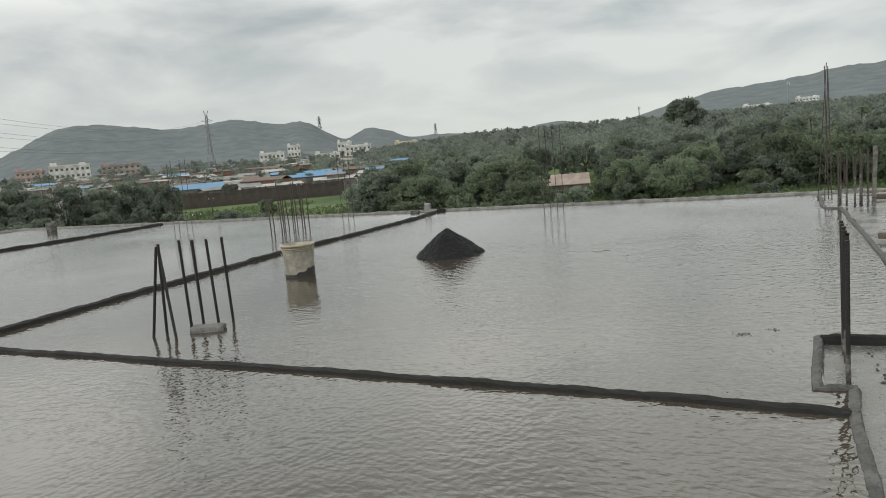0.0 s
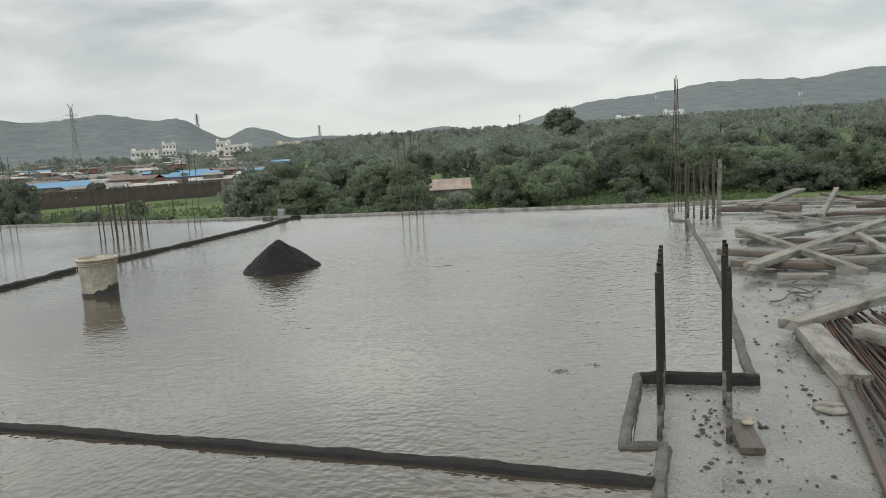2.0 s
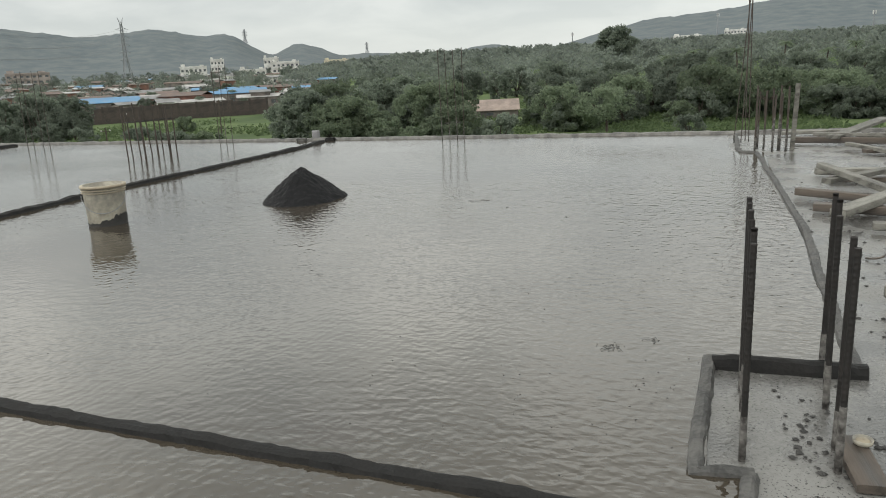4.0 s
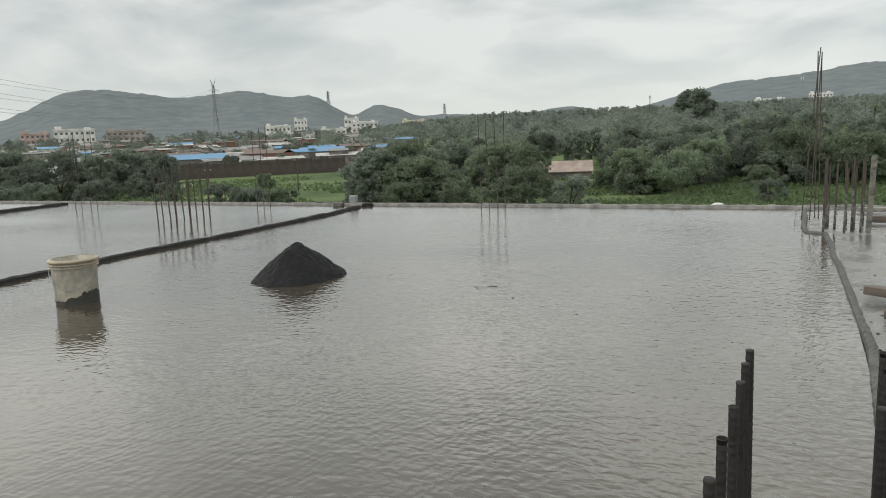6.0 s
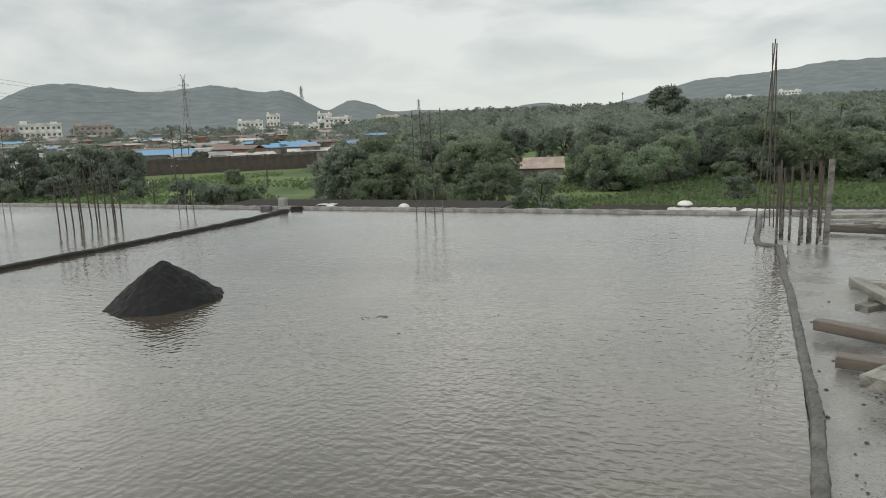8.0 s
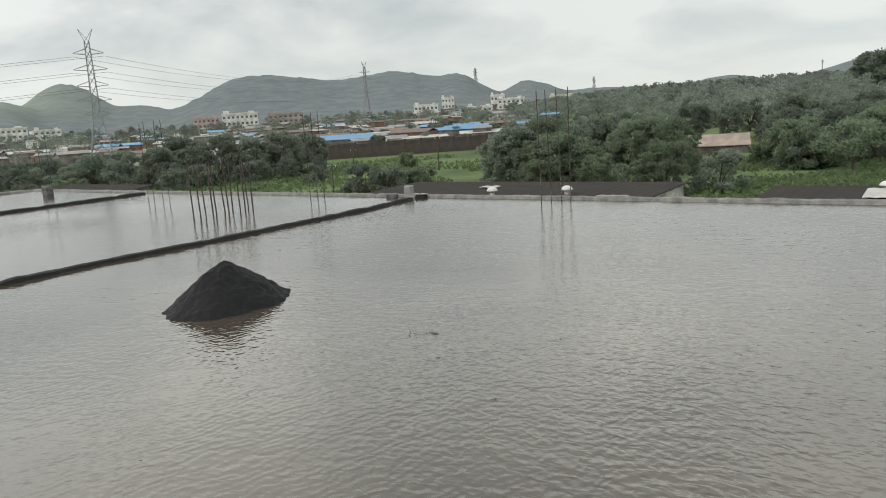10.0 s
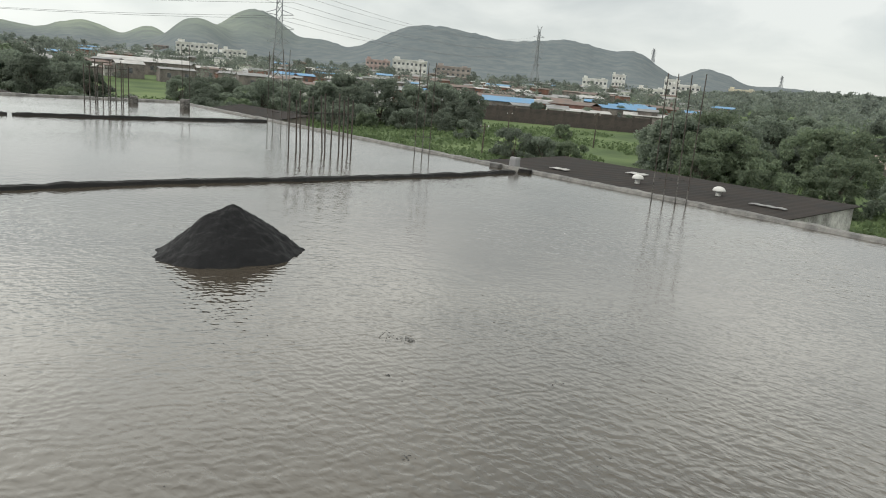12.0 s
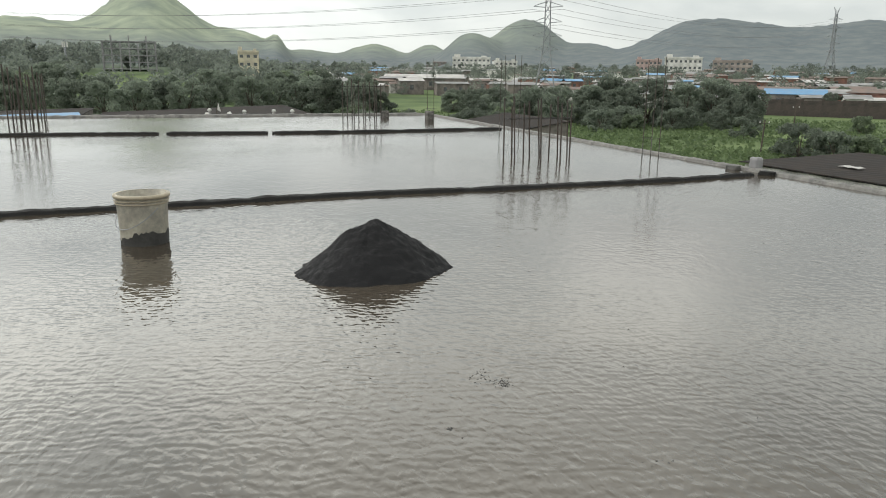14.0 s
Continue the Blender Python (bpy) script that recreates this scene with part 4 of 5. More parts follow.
for u, v, w, d, m_, z in ((0.5, 41.5, 4.0, 3.5, 3, -4.4), (5, 41.0, 5, 3, 3, -4.4), (9.8, 41.5, 4, 3, 0, -4.4), (-25, 40, 1.4, 0.7, 3, -4.0), (-28.5, 36, 1.4, 0.6, 3, -4.1), (-14, 36.5, 2.0, 0.4, 0, -4.1), (-88, -16, 6.0, 9, 2, -4.0), (-86, -27, 8, 4.0, 3, -4.3)):
    bm = bmesh.new()
    nx = max(3, int(w / 0.3))
    prev = None
    for i in range(nx + 1):
        x0 = -w / 2 + w * i / nx
        zz = 0.04 if i % 2 else 0.0
        col = [bm.verts.new((x0, y, zz + t)) for y, t in ((-d / 2, 0), (d / 2, 0), (d / 2, -0.03), (-d / 2, -0.03))]
        if prev:
            for a in range(4):
                bm.faces.new((prev[a], col[a], col[(a + 1) % 4], prev[(a + 1) % 4]))
        else:
            bm.faces.new(col)
        prev = col
    bm.faces.new(prev[::-1])
    bmesh.ops.recalc_face_normals(bm, faces=bm.faces)
    ob = part("loose_sheet", bm, ROOFS[m_])
    ob.matrix_basis = pose(u, v, z + 0.06, 1.5, 0, rnd.uniform(-12, 12))
    tagged(ob, "loose weathered roofing sheet lying on a shed", "roof sheet", "loose sheets")


flag = empty("flag", -86, 3.0, -4.05, 15, "small white pennant leaning on a shed roof", "flag")
part("pole", stick(bmesh.new(), (0, 0, -0.1), (0.5, 0.1, 1.7), 0.035, n=6), BARK, flag)
bm = bmesh.new()
cloth = [bm.verts.new(p) for p in ((0.46, 0.1, 1.6), (0.2, 0.06, 0.7), (0.75, 0.3, 0.55), (0.47, 0.13, 1.6), (0.21, 0.09, 0.7), (0.76, 0.33, 0.55))]
for f in ((0, 1, 2), (5, 4, 3), (0, 3, 4, 1), (1, 4, 5, 2), (2, 5, 3, 0)):
    bm.faces.new([cloth[i] for i in f])
part("cloth", bm, WHITEWASH, flag, "white cloth")


# ---- the town ----
def spot(az, r):
    """Place on the land at a bearing and true distance."""
    u, v = 4.3 + r * math.sin(radians(az)), -4.0 + r * math.cos(radians(az))
    return u, v, ground_z(u, v)


def polar(az, r):
    """The same with distances in steps of a tall storey: near land is drawn out more than far land."""
    r = 1.645 * r if r < 150 else 246.75 + (r - 150) * 1.2
    u, v = 4.3 + r * math.sin(radians(az)), -4.0 + r * math.cos(radians(az))
    return u, v, ground_z(u, v)


def house(az, r, w, d, h, roof, wall, rz, label, name="house", pitch=0.10):
    u, v, z = polar(az, r)
    w, d, h = w * 1.25, d * 1.25, h * 1.3
    top = empty(name, u, v, z, rz, label, "house", "town sheds")
    bm = box(bmesh.new(), -w / 2, w / 2, -d / 2, d / 2, -1.0, h)
    part("wall", bm, wall, top)
    bm = bmesh.new()
    rise = pitch * d
    e = 0.4
    pts = [(-w / 2 - e, -d / 2 - e, h), (w / 2 + e, -d / 2 - e, h), (w / 2 + e, 0, h + rise), (-w / 2 - e, 0, h + rise), (w / 2 + e, d / 2 + e, h), (-w / 2 - e, d / 2 + e, h)]
    t = [bm.verts.new(p) for p in pts]
    b = [bm.verts.new((p[0], p[1], p[2] - 0.12)) for p in pts]
    for f in ((0, 1, 2, 3), (3, 2, 4, 5)):
        bm.faces.new([t[i] for i in f])
        bm.faces.new([b[i] for i in f[::-1]])
    for i, j in ((0, 1), (1, 2), (2, 4), (4, 5), (5, 3), (3, 0)):
        bm.faces.new((t[j], t[i], b[i], b[j]))
    part("roof", bm, roof, top)
    for k in range(max(1, int(w / 6))):
        bm = box(bmesh.new(), -0.7, 0.7, -d / 2 - 0.04, -d / 2 + 0.02, h * 0.35, h * 0.7)
        x = part("window", bm, PANE, top)
        x.location.x = -w / 2 + (k + 0.5) * w / max(1, int(w / 6))


rnd = random.Random(23)
for k in range(290):
    az = rnd.uniform(-80, -29)
    r = (150 if az > -60 else 185) * (4.0 ** rnd.random())
    if -52 < az < -43 and r < 150:
        r += 60
    w, d = rnd.uniform(5, 13), rnd.uniform(5, 9)
    mt = rnd.choice((0, 0, 1, 1, 1, 1, 3, 0, 0, 2))
    house(az, r, w, d, rnd.uniform(2.6, 4.4), ROOFS[mt], rnd.choice((DULL, DULL, BRICKRED, DULL, WHITEWASH, PLASTER)), -az + rnd.uniform(-25, 25),
          ("low house with grey sheet roof", "low house with brown sheet roof", "low workshop with blue sheet roof", "low house with pale sheet roof")[mt] + " in the town")
house(-44.5, 165, 14, 12, 3.4, ROOFS[2], DULL, 44, "low workshop with blue sheet roof in the town")
house(-35.3, 180, 13, 12, 3.6, ROOFS[2], DULL, 36, "low workshop with blue sheet roof in the town")
house(-56.7, 175, 8, 10, 3.2, ROOFS[2], BRICKRED, 58, "low workshop with blue sheet roof in the town")
house(-71, 250, 30, 14, 4.2, ROOFS[3], DULL, 70, "long workshop with pale blue roof in the town")
house(-17.0, 92, 9.0, 6.5, 1.2, ROOFS[4], DULL, 17, "small house with weathered sheet roof among trees", pitch=0.24)

# long compound wall behind the meadow
wall = empty("compound_wall", *polar(-42, 132), 40, "long dark brown compound wall behind the meadow", "wall")
wall.scale = (1.6, 1.6, 1.22)
for k in range(14):
    bm = box(bmesh.new(), -1.45, 1.45, -0.1, 0.1, -0.5, 3.3 + 0.15 * (k % 3))
    x = part("wall_bay", bm, SOOT, wall)
    x.location.x = -21 + 3 * k
    bm = box(bmesh.new(), -0.2, 0.2, -0.17, 0.17, -0.5, 3.75)
    x = part("pier", bm, SOOT, wall)
    x.location.x = -19.5 + 3 * k


def block(az, r, w, d, h, storeys, bays, wall, label, rz=None, parapet=True):
    """A flat-roofed building with real storeys and windows."""
    u, v, z = polar(az, r)
    w, d, h = w * 1.3, d * 1.3, h * 1.3
    top = empty("office_building", u, v, z, -az if rz is None else rz, label, "building", "town buildings")
    part("wall", box(bmesh.new(), -w / 2, w / 2, -d / 2, d / 2, -2, h), wall, top)
    for a in ((-w / 2 - 0.3, w / 2 + 0.3, -d / 2 - 0.3, -d / 2 + 0.1), (-w / 2 - 0.3, w / 2 + 0.3, d / 2 - 0.1, d / 2 + 0.3)):
        part("parapet", box(bmesh.new(), *a, h, h + 0.9), wall, top)
    part("stair_head", box(bmesh.new(), -w * 0.46, -w * 0.3, -d * 0.3, d * 0.2, h, h + 3), wall, top)
    part("water_tank", box(bmesh.new(), w * 0.25, w * 0.4, -d * 0.3, d * 0.2, h, h + 2), wall, top)
    sh = h / storeys
    me = None
    for s in range(storeys):
        part("ledge", box(bmesh.new(), -w / 2 - 0.15, w / 2 + 0.15, -d / 2 - 0.45, -d / 2 - 0.003, (s + 0.82) * sh, (s + 0.88) * sh), wall, top)
        for b in range(bays):
            if me is None:
                bm = box(bmesh.new(), -0.25 * w / bays, 0.25 * w / bays, -0.08, 0.05, 0, sh * 0.36)
                me = bpy.data.meshes.new("window")
                bm.to_mesh(me)
                bm.free()
            x = link("window", me, PANE, top)
            x.location = (-w / 2 + (b + 0.5) * w / bays, -d / 2, (s + 0.3) * sh)


block(-52.2, 480, 22, 14, 11.5, 3, 8, WHITEWASH, "white three-storey office block with rows of windows")
block(-54.6, 500, 16, 14, 10, 3, 6, PINK, "red and white flats with rows of windows")
block(-48.9, 520, 24, 14, 9.5, 3, 7, TAUPE, "dull grey-brown flats with balconies")
block(-67.6, 520, 26, 14, 10, 3, 9, WHITEWASH, "long white flats with rows of windows")
block(-65.0, 500, 15, 12, 8.5, 3, 5, WHITEWASH, "white flats with rows of windows")
block(-38.3, 560, 18, 12, 9, 2, 6, WHITEWASH, "white low office building in the town")
block(-36.6, 600, 10, 12, 13, 3, 4, WHITEWASH, "small white office building in the town")
block(-34.2, 470, 16, 12, 6.5, 2, 5, WHITEWASH, "white low factory office in the town")
block(-31.8, 480, 17, 12, 10, 3, 6, WHITEWASH, "white stepped factory office in the town")
block(-32.8, 520, 10, 10, 13, 3, 4, WHITEWASH, "white stepped factory office in the town")
block(-28.0, 700, 22, 12, 9, 2, 6, CREAM, "pale factory building far off")
block(-84.0, 330, 9, 9, 10.5, 3, 3, CREAM, "yellow house with dark windows above trees")
block(-2.2, 720, 24, 14, 8, 2, 8, WHITEWASH, "white works building on the far slope")
block(1.0, 800, 20, 14, 7, 2, 7, WHITEWASH, "white works building on the far slope")
block(12.6, 560, 16, 12, 6, 2, 5, ROOFS[2], "blue sheet-clad works building on the slope")
block(10.6, 540, 14, 10, 4, 1, 4, WHITEWASH, "low white works building on the slope")

# unfinished concrete frame building
u, v, z = polar(-92.0, 300)
frame_b = empty("unfinished_building", u, v, z, 92, "unfinished grey concrete frame building with open floors", "building")
frame_b.scale = (1.05, 1.0, 1.08)
for s in range(6):
    part("floor_slab", box(bmesh.new(), -12.5, 12.5, -6, 6, -2.5 + s * 3.1, -2.1 + s * 3.1), GREYCON, frame_b)
    for cu_ in range(7):
        for cv in (-5.6, 5.6):
            if s < 5 or cu_ % 2:
                x = part("column", box(bmesh.new(), -0.3, 0.3, -0.3, 0.3, -2.1, 0.6), GREYCON, frame_b)
                x.location = (-12 + 4 * cu_, cv, s * 3.1)


def pylon(az, r, height, w=6.5, thick=1.0):
    u, v, z = spot(az, r)
    top = empty("power_pylon", u, v, z - 0.5, 60, "tall grey lattice power pylon with three pairs of arms", "pylon", "power pylons")
    bm = bmesh.new()
    H = height
    def half(t):
        return w / 2 * (1 - t / 0.42) + 1.05 * (t / 0.42) if t < 0.42 else 1.05 - 0.5 * (t - 0.42) / 0.58
    levels = [0, 0.13, 0.25, 0.36, 0.46, 0.54, 0.62, 0.68, 0.74, 0.80, 0.86, 0.92]
    cor = ((-1, -1), (1, -1), (1, 1), (-1, 1))
    for sx, sy in cor:
        bm2 = bmesh.new()
        tube(bm2, [(sx * half(a), sy * half(a), a * H) for a in levels], 0.16 * thick)
        part("leg", bm2, PYLON, top)
    for a, b in zip(levels, levels[1:]):
        for (x0, y0), (x1, y1) in zip(cor, cor[1:] + cor[:1]):
            stick(bm, (x0 * half(a), y0 * half(a), a * H), (x1 * half(b), y1 * half(b), b * H), 0.09 * thick, n=4)
            stick(bm, (x1 * half(a), y1 * half(a), a * H), (x0 * half(b), y0 * half(b), b * H), 0.09 * thick, n=4)
    part("bracing", bm, PYLON, top)
    ends = []
    for t, reach in ((0.61, 4.4), (0.72, 4.6), (0.83, 4.2), (0.41, 3.6), (0.51, 4.6)):
        for s in (-1, 1):
            bm = bmesh.new()
            for y in (-0.7, 0.7):
                stick(bm, (s * 0.8, y, t * H), (s * reach, 0, t * H + 0.3), 0.11 * thick, n=4)
                stick(bm, (s * 0.8, y, t * H + 1.6), (s * reach, 0, t * H + 0.4), 0.09 * thick, n=4)
            part("cross_arm", bm, PYLON, top)
            ends.append(Vector((s * reach, 0, t * H - 0.6)))
    for s in (-1, 1):
        bm = bmesh.new()
        for y in (-0.5, 0.5):
            stick(bm, (s * 0.6, y, 0.92 * H), (s * 2.0, 0, H), 0.10 * thick, n=4)
        stick(bm, (-s * 0.5, 0, 0.92 * H), (s * 2.0, 0, H), 0.09 * thick, n=4)
        part("peak", bm, PYLON, top)
    m = top.matrix_basis
    return [m @ e for e in ends]


ends1 = pylon(-61.8, 250, 43, 8.0)
ends2 = pylon(-42.75, 590, 50, 9.0, 1.3)
pylon(-34.4, 1400, 24, 6, 2.2)
pylon(-25.6, 1650, 24, 6, 2.2)
for k, e in enumerate(ends1[:6]):
    far = Vector(spot(-112, 430)) + Vector((0, 0, 38 * (0.61, 0.61, 0.72, 0.72, 0.83, 0.83)[k])) + (e - ends1[k - 1 if k % 2 else k + 1]) * 0.5
    for a, b, sag in ((e, ends2[k], 7), (e, far, 9)):
        pts = [a.lerp(b, t) - Vector((0, 0, sag * 4 * t * (1 - t))) for t in np.linspace(0, 1, 14)]
        ob = cord("power_cable", pts, 0.042, CABLE, "thin dark high-voltage cable between pylons")
        tagged(ob, "", "cable", "power cables")


def mast(az, r, h, label):
    u, v, z = polar(az, r)
    h *= 1.3
    top = empty("phone_mast", u, v, z - 1, 0, label, "mast", "phone masts")
    part("pole", stick(bmesh.new(), (0, 0, 0), (0, 0, h), 0.7, 0.45, 8), PYLON, top)
    for k in range(3):
        a = k * 2.1
        part("panel_antenna", box(bmesh.new(), math.cos(a) * 1.2 - 0.3, math.cos(a) * 1.2 + 0.3, math.sin(a) * 1.2 - 0.3, math.sin(a) * 1.2 + 0.3, h - 3.5, h - 0.8), WHITEWASH, top)


mast(-0.2, 640, 26, "grey phone mast with panel antennas on the slope")
mast(9.4, 520, 18, "grey phone mast with panel antennas on the slope")
mast(-96.0, 300, 12, "white phone mast with panel antennas above trees")
mast(-10.3, 700, 20, "grey phone mast with panel antennas on the slope")


# ---- poles and vehicles by the meadow ----
def drawn(x, c=4.4):
    return c + (x - c) * 1.645


def utility_pole(u, v, h, label):
    u, v, h = drawn(u), drawn(v, -3.8), h * 1.645
    z = ground_z(u, v)
    top = empty("utility_pole", u, v, z, rnd.uniform(0, 90), label, "pole", "meadow poles")
    part("post", stick(bmesh.new(), (0, 0, -0.3), (0.1, 0, h), 0.13, 0.09, 8), BARK, top)
    part("cross_bar", stick(bmesh.new(), (-0.6, 0, h - 0.5), (0.75, 0, h - 0.45), 0.05, n=5), BARK, top)
    for s in (-0.5, 0.65):
        part("insulator", stick(bmesh.new(), (s, 0, h - 0.48), (s, 0, h - 0.2), 0.07, 0.04, 6), WHITEWASH, top)


utility_pole(-44.5, 43.5, 2.7, "short dark wooden pole with cross bar in the meadow")
utility_pole(-60.6, 63.0, 3.1, "short dark wooden pole with cross bar in the meadow")
utility_pole(-49.5, 66, 4.0, "short dark wooden pole with cross bar in the meadow")
utility_pole(-75, 52, 3.0, "short dark wooden pole with cross bar in the meadow")


def car(u, v, rz):
    u, v = drawn(u), drawn(v, -3.8)
    z = ground_z(u, v)
    top = empty("parked_car", u, v, z, rz, "small white parked car by the meadow", "car", "parked cars")
    bm = box(bmesh.new(), -1.9, 1.9, -0.8, 0.8, 0.3, 0.95)
    bmesh.ops.bevel(bm, geom=bm.edges[:], offset=0.12, segments=2, affect="EDGES")
    part("body", bm, CARPAINT, top, "", True)
    bm = box(bmesh.new(), -1.1, 1.3, -0.72, 0.72, 0.95, 1.5)
    for w in bm.verts:
        if w.co.z > 1.2:
            w.co.x *= 0.7
            w.co.y *= 0.88
    part("cabin", bm, CARPAINT, top)
    for s in (-1, 1):
        part("side_window", box(bmesh.new(), -0.75, 0.85, s * 0.70 - 0.02, s * 0.70 + 0.02, 1.02, 1.38), PANE, top)
        for x in (-1.2, 1.2):
            part("wheel", stick(bmesh.new(), (x, s * 0.62, 0.3), (x, s * 0.83, 0.3), 0.3, n=14), SPLASH, top)


car(-103, 43, 100)
car(-104.5, 47, 80)


# ---- trees ----
def leaves(rng, centres, radii, per, size):
    """Leaf cards scattered through round clumps."""
    vs = []
    for c, rad in zip(centres, radii):
        d = rng.normal(size=(per, 3))
        d /= np.linalg.norm(d, axis=1)[:, None]
        p = c + d * rad * rng.uniform(0.55, 1.05, (per, 1)) * np.array((1, 1, 0.8))
        a = rng.normal(size=(per, 3))
        a /= np.linalg.norm(a, axis=1)[:, None]
        nrm = d + 0.8 * rng.normal(size=(per, 3))
        b = np.cross(nrm, a)
        b /= np.linalg.norm(b, axis=1)[:, None] + 1e-6
        s = size * rng.uniform(0.6, 1.4, (per, 1))
        vs.append(np.stack((p - a * s, p - b * s * 0.55, p + a * s, p + b * s * 0.55), 1).reshape(-1, 3))
    return np.concatenate(vs)


def quads(name, vs):
    me = bpy.data.meshes.new(name)
    n = len(vs) // 4
    me.vertices.add(len(vs))
    me.vertices.foreach_set("co", vs.astype(np.float32).ravel())
    me.loops.add(n * 4)
    me.loops.foreach_set("vertex_index", np.arange(n * 4, dtype=np.int32))
    me.polygons.add(n)
    me.polygons.foreach_set("loop_start", np.arange(0, n * 4, 4, dtype=np.int32))
    me.update(calc_edges=True)
    return me


def tree_kind(seed, height, spread, clumps, per, size, mat, label, category, low=0.35):
    rng = np.random.default_rng(seed)
    top = new("tree" if category == "tree" else "bush")
    tagged(top, label, category, "trees round the roof")
    bm = bmesh.new()
    fork = height * low
    stick(bm, (0, 0, -0.4), (0.05, 0.03, fork), height * 0.035, height * 0.024, 8)
    cs, rs = [], []
    for k in range(clumps):
        a, t = rng.uniform(0, math.tau), rng.uniform(0, 1)
        rr = spread * (0.25 + 0.75 * math.sqrt(rng.uniform(0, 1))) * math.sin(math.pi * (0.18 + 0.72 * t)) ** 0.7
        z = height * (low * 0.85 + (1 - low * 0.85) * t) - 0.1 * height
        cs.append(np.array((rr * math.cos(a), rr * math.sin(a), z)))
        rs.append(spread * rng.uniform(0.13, 0.31))
        if k % 4 == 0:
            stick(bm, (0.05, 0.03, fork * rng.uniform(0.7, 1)), tuple(cs[-1]), height * 0.014, height * 0.004, 5)
    part("trunk", bm, BARK, top)
    link("crown", quads("crown", leaves(rng, cs, rs, per, size)), mat, top)
    return top


KINDS = [tree_kind(1, 10.2, 5.4, 57, 148, 0.27, LEAF_HAZED, "broad dark green tree with dense rounded crown", "tree", 0.12),
         tree_kind(2, 8.6, 4.8, 52, 148, 0.25, LEAF_HAZED, "broad dark green tree with uneven crown", "tree", 0.1),
         tree_kind(3, 10.9, 4.2, 50, 148, 0.25, LEAF_HAZED, "upright dark green tree with uneven crown", "tree", 0.16),
         tree_kind(4, 7.4, 4.5, 42, 134, 0.21, LEAF_LIGHT, "fresh green spreading tree with thin trunk", "tree", 0.45),
         tree_kind(5, 4.2, 3.0, 37, 134, 0.17, LEAF_LIGHT, "low fresh green bush", "bush", 0.1),
         tree_kind(6, 5.1, 3.5, 42, 134, 0.18, LEAF_HAZED, "low dark green bush", "bush", 0.1)]
USED = set()


def plant(kind, u, v, s=1.0, rz=None, drop=0.0):
    src = KINDS[kind]
    m = Matrix.Translation((u, v, ground_z(u, v) - drop)) @ Matrix.Rotation(radians(rnd.uniform(0, 360) if rz is None else rz), 4, "Z")
    if kind not in USED:
        USED.add(kind)
        src.matrix_basis = m
        ob = src
    else:
        ob = copy_thing(src, m)
    ob.scale = (s, s, s * rnd.uniform(0.92, 1.08))
    return ob


rnd = random.Random(41)
# trees that stand out
for k, u, v, s in ((0, -30.5, 53, 0.86), (1, -27.5, 54, 0.86), (1, -33.5, 54.5, 0.75), (5, -39.5, 42.5, 0.95), (5, -36.5, 43, 0.8), (4, -34.5, 44, 0.9), (4, -25, 48, 1.0), (4, -20, 46, 0.9), (3, -14.6, 47, 0.85), (4, -13.5, 44, 1.0), (4, -16.5, 45, 0.9),
                   (5, -11, 47, 0.9), (3, -5.0, 61, 0.95), (5, 2.2, 56, 0.6), (4, -22.5, 52, 1.0), (2, -44, 74, 0.8), (5, -56, 52, 0.7), (4, -68, 47, 0.8), (4, -84, 44, 0.9), (4, -58, 70, 0.8)):
    plant(k, drawn(u), drawn(v, -3.8), s)
# dark trees left of the meadow
for k in range(15):
    az, r = rnd.uniform(-57.5, -46.5), rnd.uniform(94, 118)
    u, v, _ = polar(az, r)
    plant(rnd.choice((0, 1, 2, 0)), u, v, rnd.uniform(0.75, 1.0))
for k in range(95):
    az, r = rnd.uniform(-104, -74), 95 * (2.4 ** rnd.random())
    u, v, _ = polar(az, r)
    low = -94.5 < az < -89.5 and r > 125
    plant(5 if low else rnd.choice((0, 1, 2, 0, 1, 5)), u, v, rnd.uniform(0.65, 0.98))
for k in range(30):
    az, r = rnd.uniform(-46, -33), rnd.uniform(150, 300)
    u, v, _ = polar(az, r)
    plant(rnd.choice((0, 1, 1)), u, v, rnd.uniform(0.45, 0.65))
# edge of the wood beyond the right part of the meadow
for k in range(150):
    az = rnd.uniform(-31, 24)
    r = (70 if az < -8 else 82) * (2.2 ** (rnd.random() ** 1.3))
    if -20.5 < az < -14 and r < 108:
        continue
    u, v, _ = polar(az, r)
    plant(rnd.choice((0, 1, 2, 1, 3, 5)), u, v, rnd.uniform(0.7, 1.05))
for k in range(110):
    az = rnd.uniform(-31, 24)
    u, v, _ = polar(az, (62 if az < -9 else 74) + rnd.uniform(0, 14))
    if not -20.5 < az < -14:
        plant(rnd.choice((4, 5, 5, 4, 3)), u, v, rnd.uniform(0.7, 1.2))
for k in range(12):
    u, v, _ = polar(rnd.uniform(-58, -47), rnd.uniform(90, 102))
    plant(5, u, v, rnd.uniform(0.6, 1.0))
for k in range(30):
    u, v, _ = polar(rnd.uniform(-69, -57), rnd.uniform(96, 132))
    plant(rnd.choice((0, 1, 1, 5)), u, v, rnd.uniform(0.55, 0.85))
for k in range(16):
    u, v, _ = polar(rnd.uniform(-77, -57), rnd.uniform(80, 100))
    plant(rnd.choice((5, 4, 5)), u, v, rnd.uniform(0.6, 1.0))
u, v, _ = polar(-7.2, 300)
plant(0, u, v, 2.35, None, 2.0)
u, v, _ = polar(-6.9, 303)
plant(1, u, v, 2.5, None, 2.0)


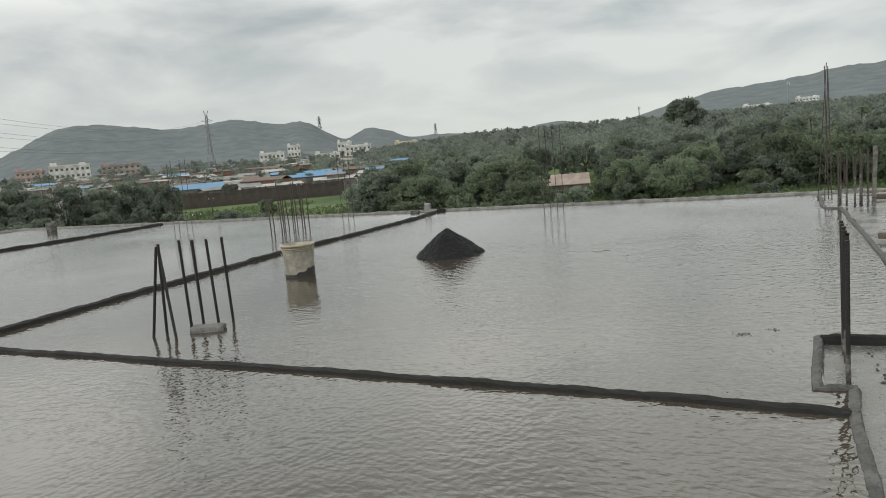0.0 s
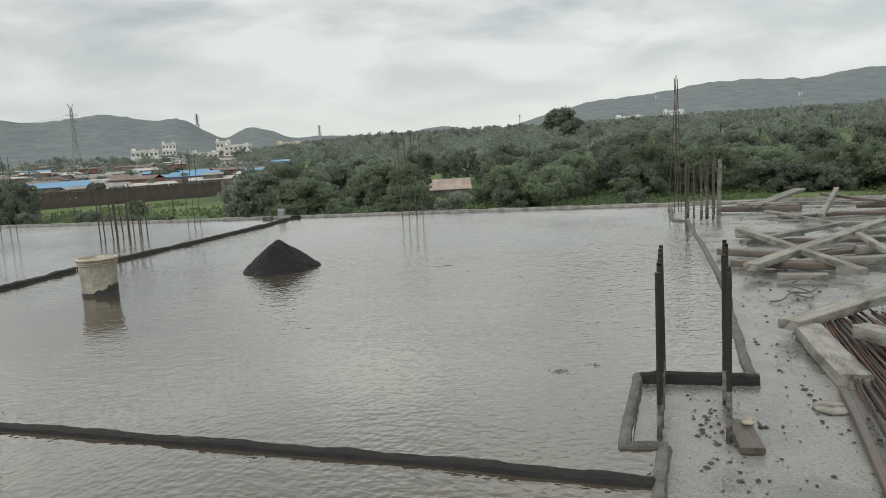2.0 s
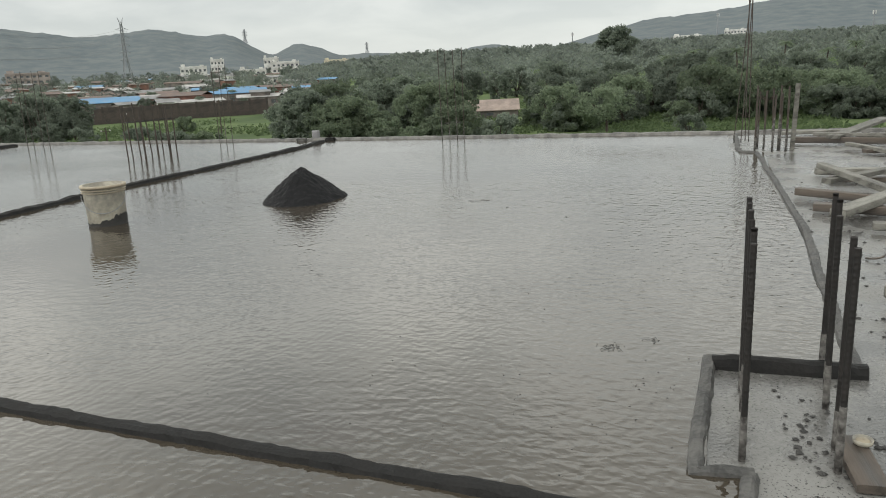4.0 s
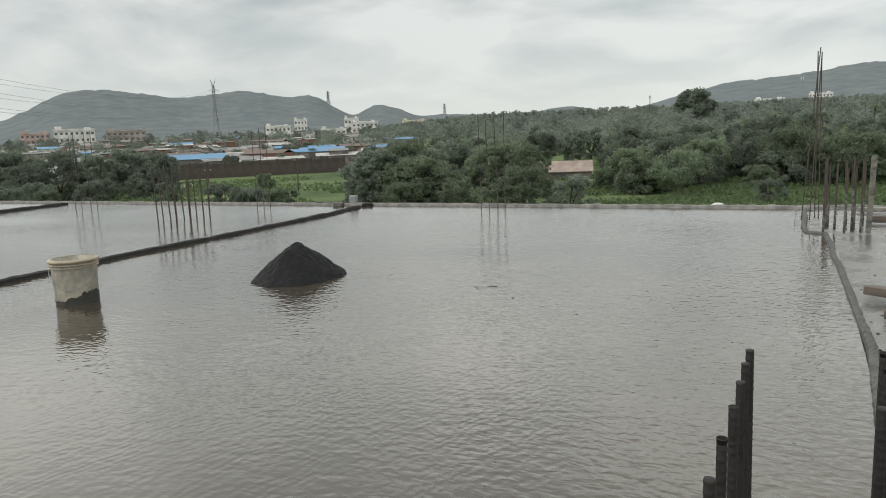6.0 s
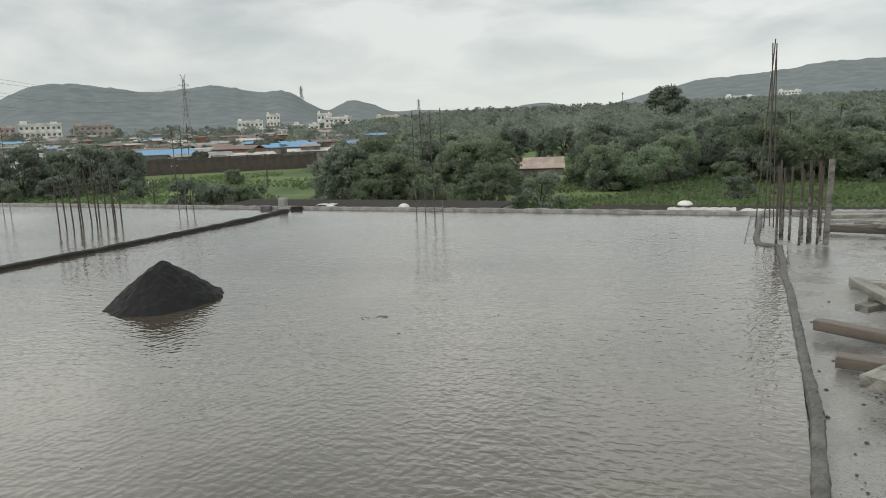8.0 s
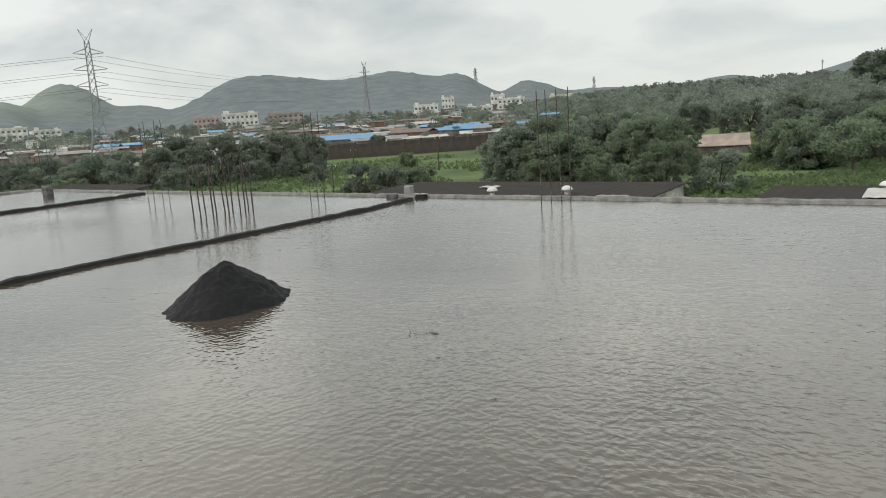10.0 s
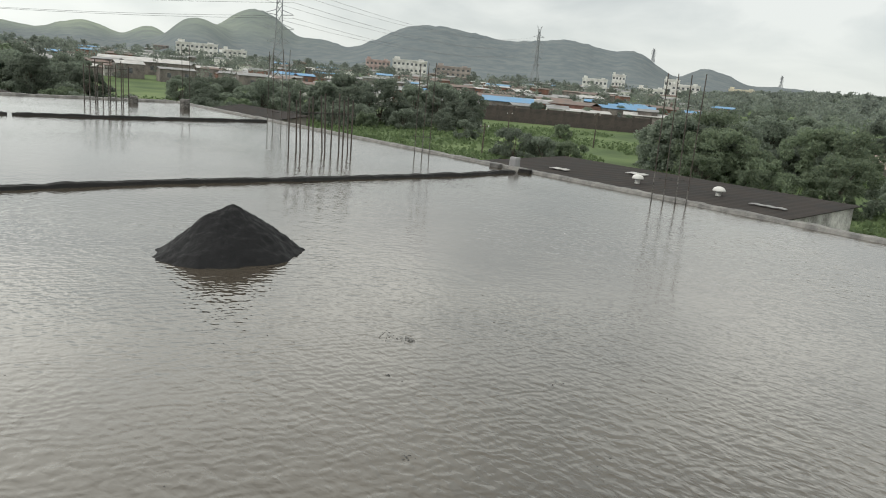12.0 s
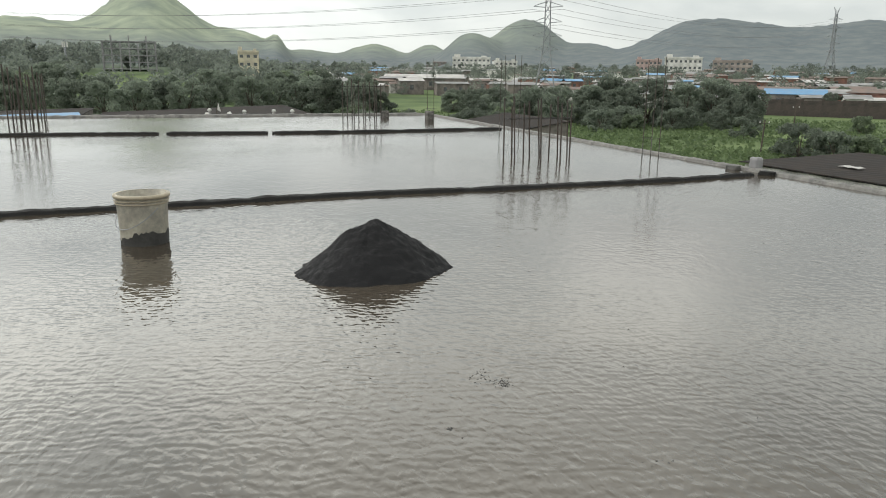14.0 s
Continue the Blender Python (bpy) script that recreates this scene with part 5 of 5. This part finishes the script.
def woods(count, az0, az1, r0, r1, size, seed, power=0.6, per=14, tones=1, tall=1.0):
    """Tree crowns by the hundred, in several tones."""
    rng = np.random.default_rng(seed)
    out = [[] for _ in range(tones)]
    for k in range(count):
        az = rng.uniform(az0, az1)
        r = r0 + (r1 - r0) * rng.uniform() ** power
        if (-94.8 < az < -89.3 and 185 < r < 302) or (-85.5 < az < -82.6 and 265 < r < 335):
            continue
        u, v, z = polar(az, r)
        hgt, wid = tall * rng.uniform(5.0, 11.5), tall * rng.uniform(2.8, 6.4)
        m = 9
        a, t = rng.uniform(0, math.tau, m), rng.uniform(0, 1, m)
        rad = wid * np.sqrt(rng.uniform(0, 1, m)) * np.sin(np.pi * (0.25 + 0.65 * t))
        cs = np.stack((u + rad * np.cos(a), v + rad * np.sin(a), z + hgt * (0.2 + 0.7 * t)), 1)
        out[k % tones].append(leaves(rng, cs, np.full(m, wid * 0.42), per, 1.1 * size * (0.7 + r / 500)))
    for tone in out:
        tagged(link("woodland", quads("woodland", np.concatenate(tone)), LEAF_FAR_HAZED), "dense green woodland covering the slope, haze painted into its leaves", "woodland", kind="stuff")


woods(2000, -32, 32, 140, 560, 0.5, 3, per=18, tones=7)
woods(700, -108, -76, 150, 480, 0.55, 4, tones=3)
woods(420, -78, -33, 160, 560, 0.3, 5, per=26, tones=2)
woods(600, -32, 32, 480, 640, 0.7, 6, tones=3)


def palm(az, r, s):
    """A tall palm: a curved trunk under arching fronds of leaflets."""
    u, v, z = polar(az, r)
    pr = np.random.default_rng(int(abs(az) * 100 + r))
    top = empty("palm_tree", u, v, z, pr.uniform(0, 360), "tall palm with drooping grey-green fronds among trees", "palm tree", "palms on the slope")
    top.scale = (s, s, s)
    h = pr.uniform(8.5, 10.5)
    bm = bmesh.new()
    tube(bm, [(0.5 * t * t, 0.15 * t, h * t - 0.3) for t in (0, 0.25, 0.5, 0.75, 1)], 0.2, 7)
    part("trunk", bm, BARK, top)
    for k in range(14):
        a, up, ln = k * 2.4, pr.uniform(-0.2, 1.2), pr.uniform(2.4, 3.3)
        vs = []
        for i in range(12):
            t0, t1 = i / 12, (i + 1) / 12
            ends = []
            for t in (t0, t1):
                rad, zz = ln * t, h - 0.3 + up * ln * t * 0.7 - 1.9 * t * t
                ends.append(Vector((0.5 + rad * math.cos(a), 0.15 + rad * math.sin(a), zz)))
            side = Vector((-math.sin(a), math.cos(a), -0.45))
            wide = 0.75 * math.sin(math.pi * (0.1 + 0.85 * t0))
            for sg in (-1, 1):
                off = Vector((side.x * sg, side.y * sg, side.z)) * wide
                vs += [tuple(ends[0]), tuple(ends[0].lerp(ends[1], 0.7)), tuple(ends[1] + off), tuple(ends[0].lerp(ends[1], 0.4) + off)]
        link("frond", quads("frond", np.array(vs)), LEAF_LIGHT, top)


for az, r, s in ((-27.6, 92, 0.8), (-26.4, 96, 0.7), (-3.6, 150, 1.0), (-1.8, 165, 1.1), (-0.6, 140, 0.9), (1.2, 170, 1.1), (4.2, 185, 1.1), (6.8, 160, 1.0), (8.6, 175, 1.1), (11.5, 190, 1.1), (13.0, 150, 0.9), (-79.5, 150, 1.0), (-81.2, 165, 1.1), (-100.5, 120, 1.0), (-98.6, 130, 0.9)):
    palm(az, r, s)

# tall grass and herbs in the meadow
rng = np.random.default_rng(9)
n = 26000
az = rng.uniform(-80, 26, n)
rr = 72 + 124 * rng.uniform(0, 1, n) ** 1.4
us, vs_ = 4.3 + rr * np.sin(np.radians(az)), -4 + rr * np.cos(np.radians(az))
keep = [i for i in range(n) if noise.noise((us[i] * 0.055, vs_[i] * 0.055, 2)) > -0.25]
pts = np.array([(us[i], vs_[i], ground_z(us[i], vs_[i]) + 0.3) for i in keep])
tagged(link("grass", quads("grass", leaves(rng, pts, np.full(len(pts), 0.5), 3, 0.33)), GRASSLEAF), "lush green grass and weeds in the meadow", "grass", kind="stuff")
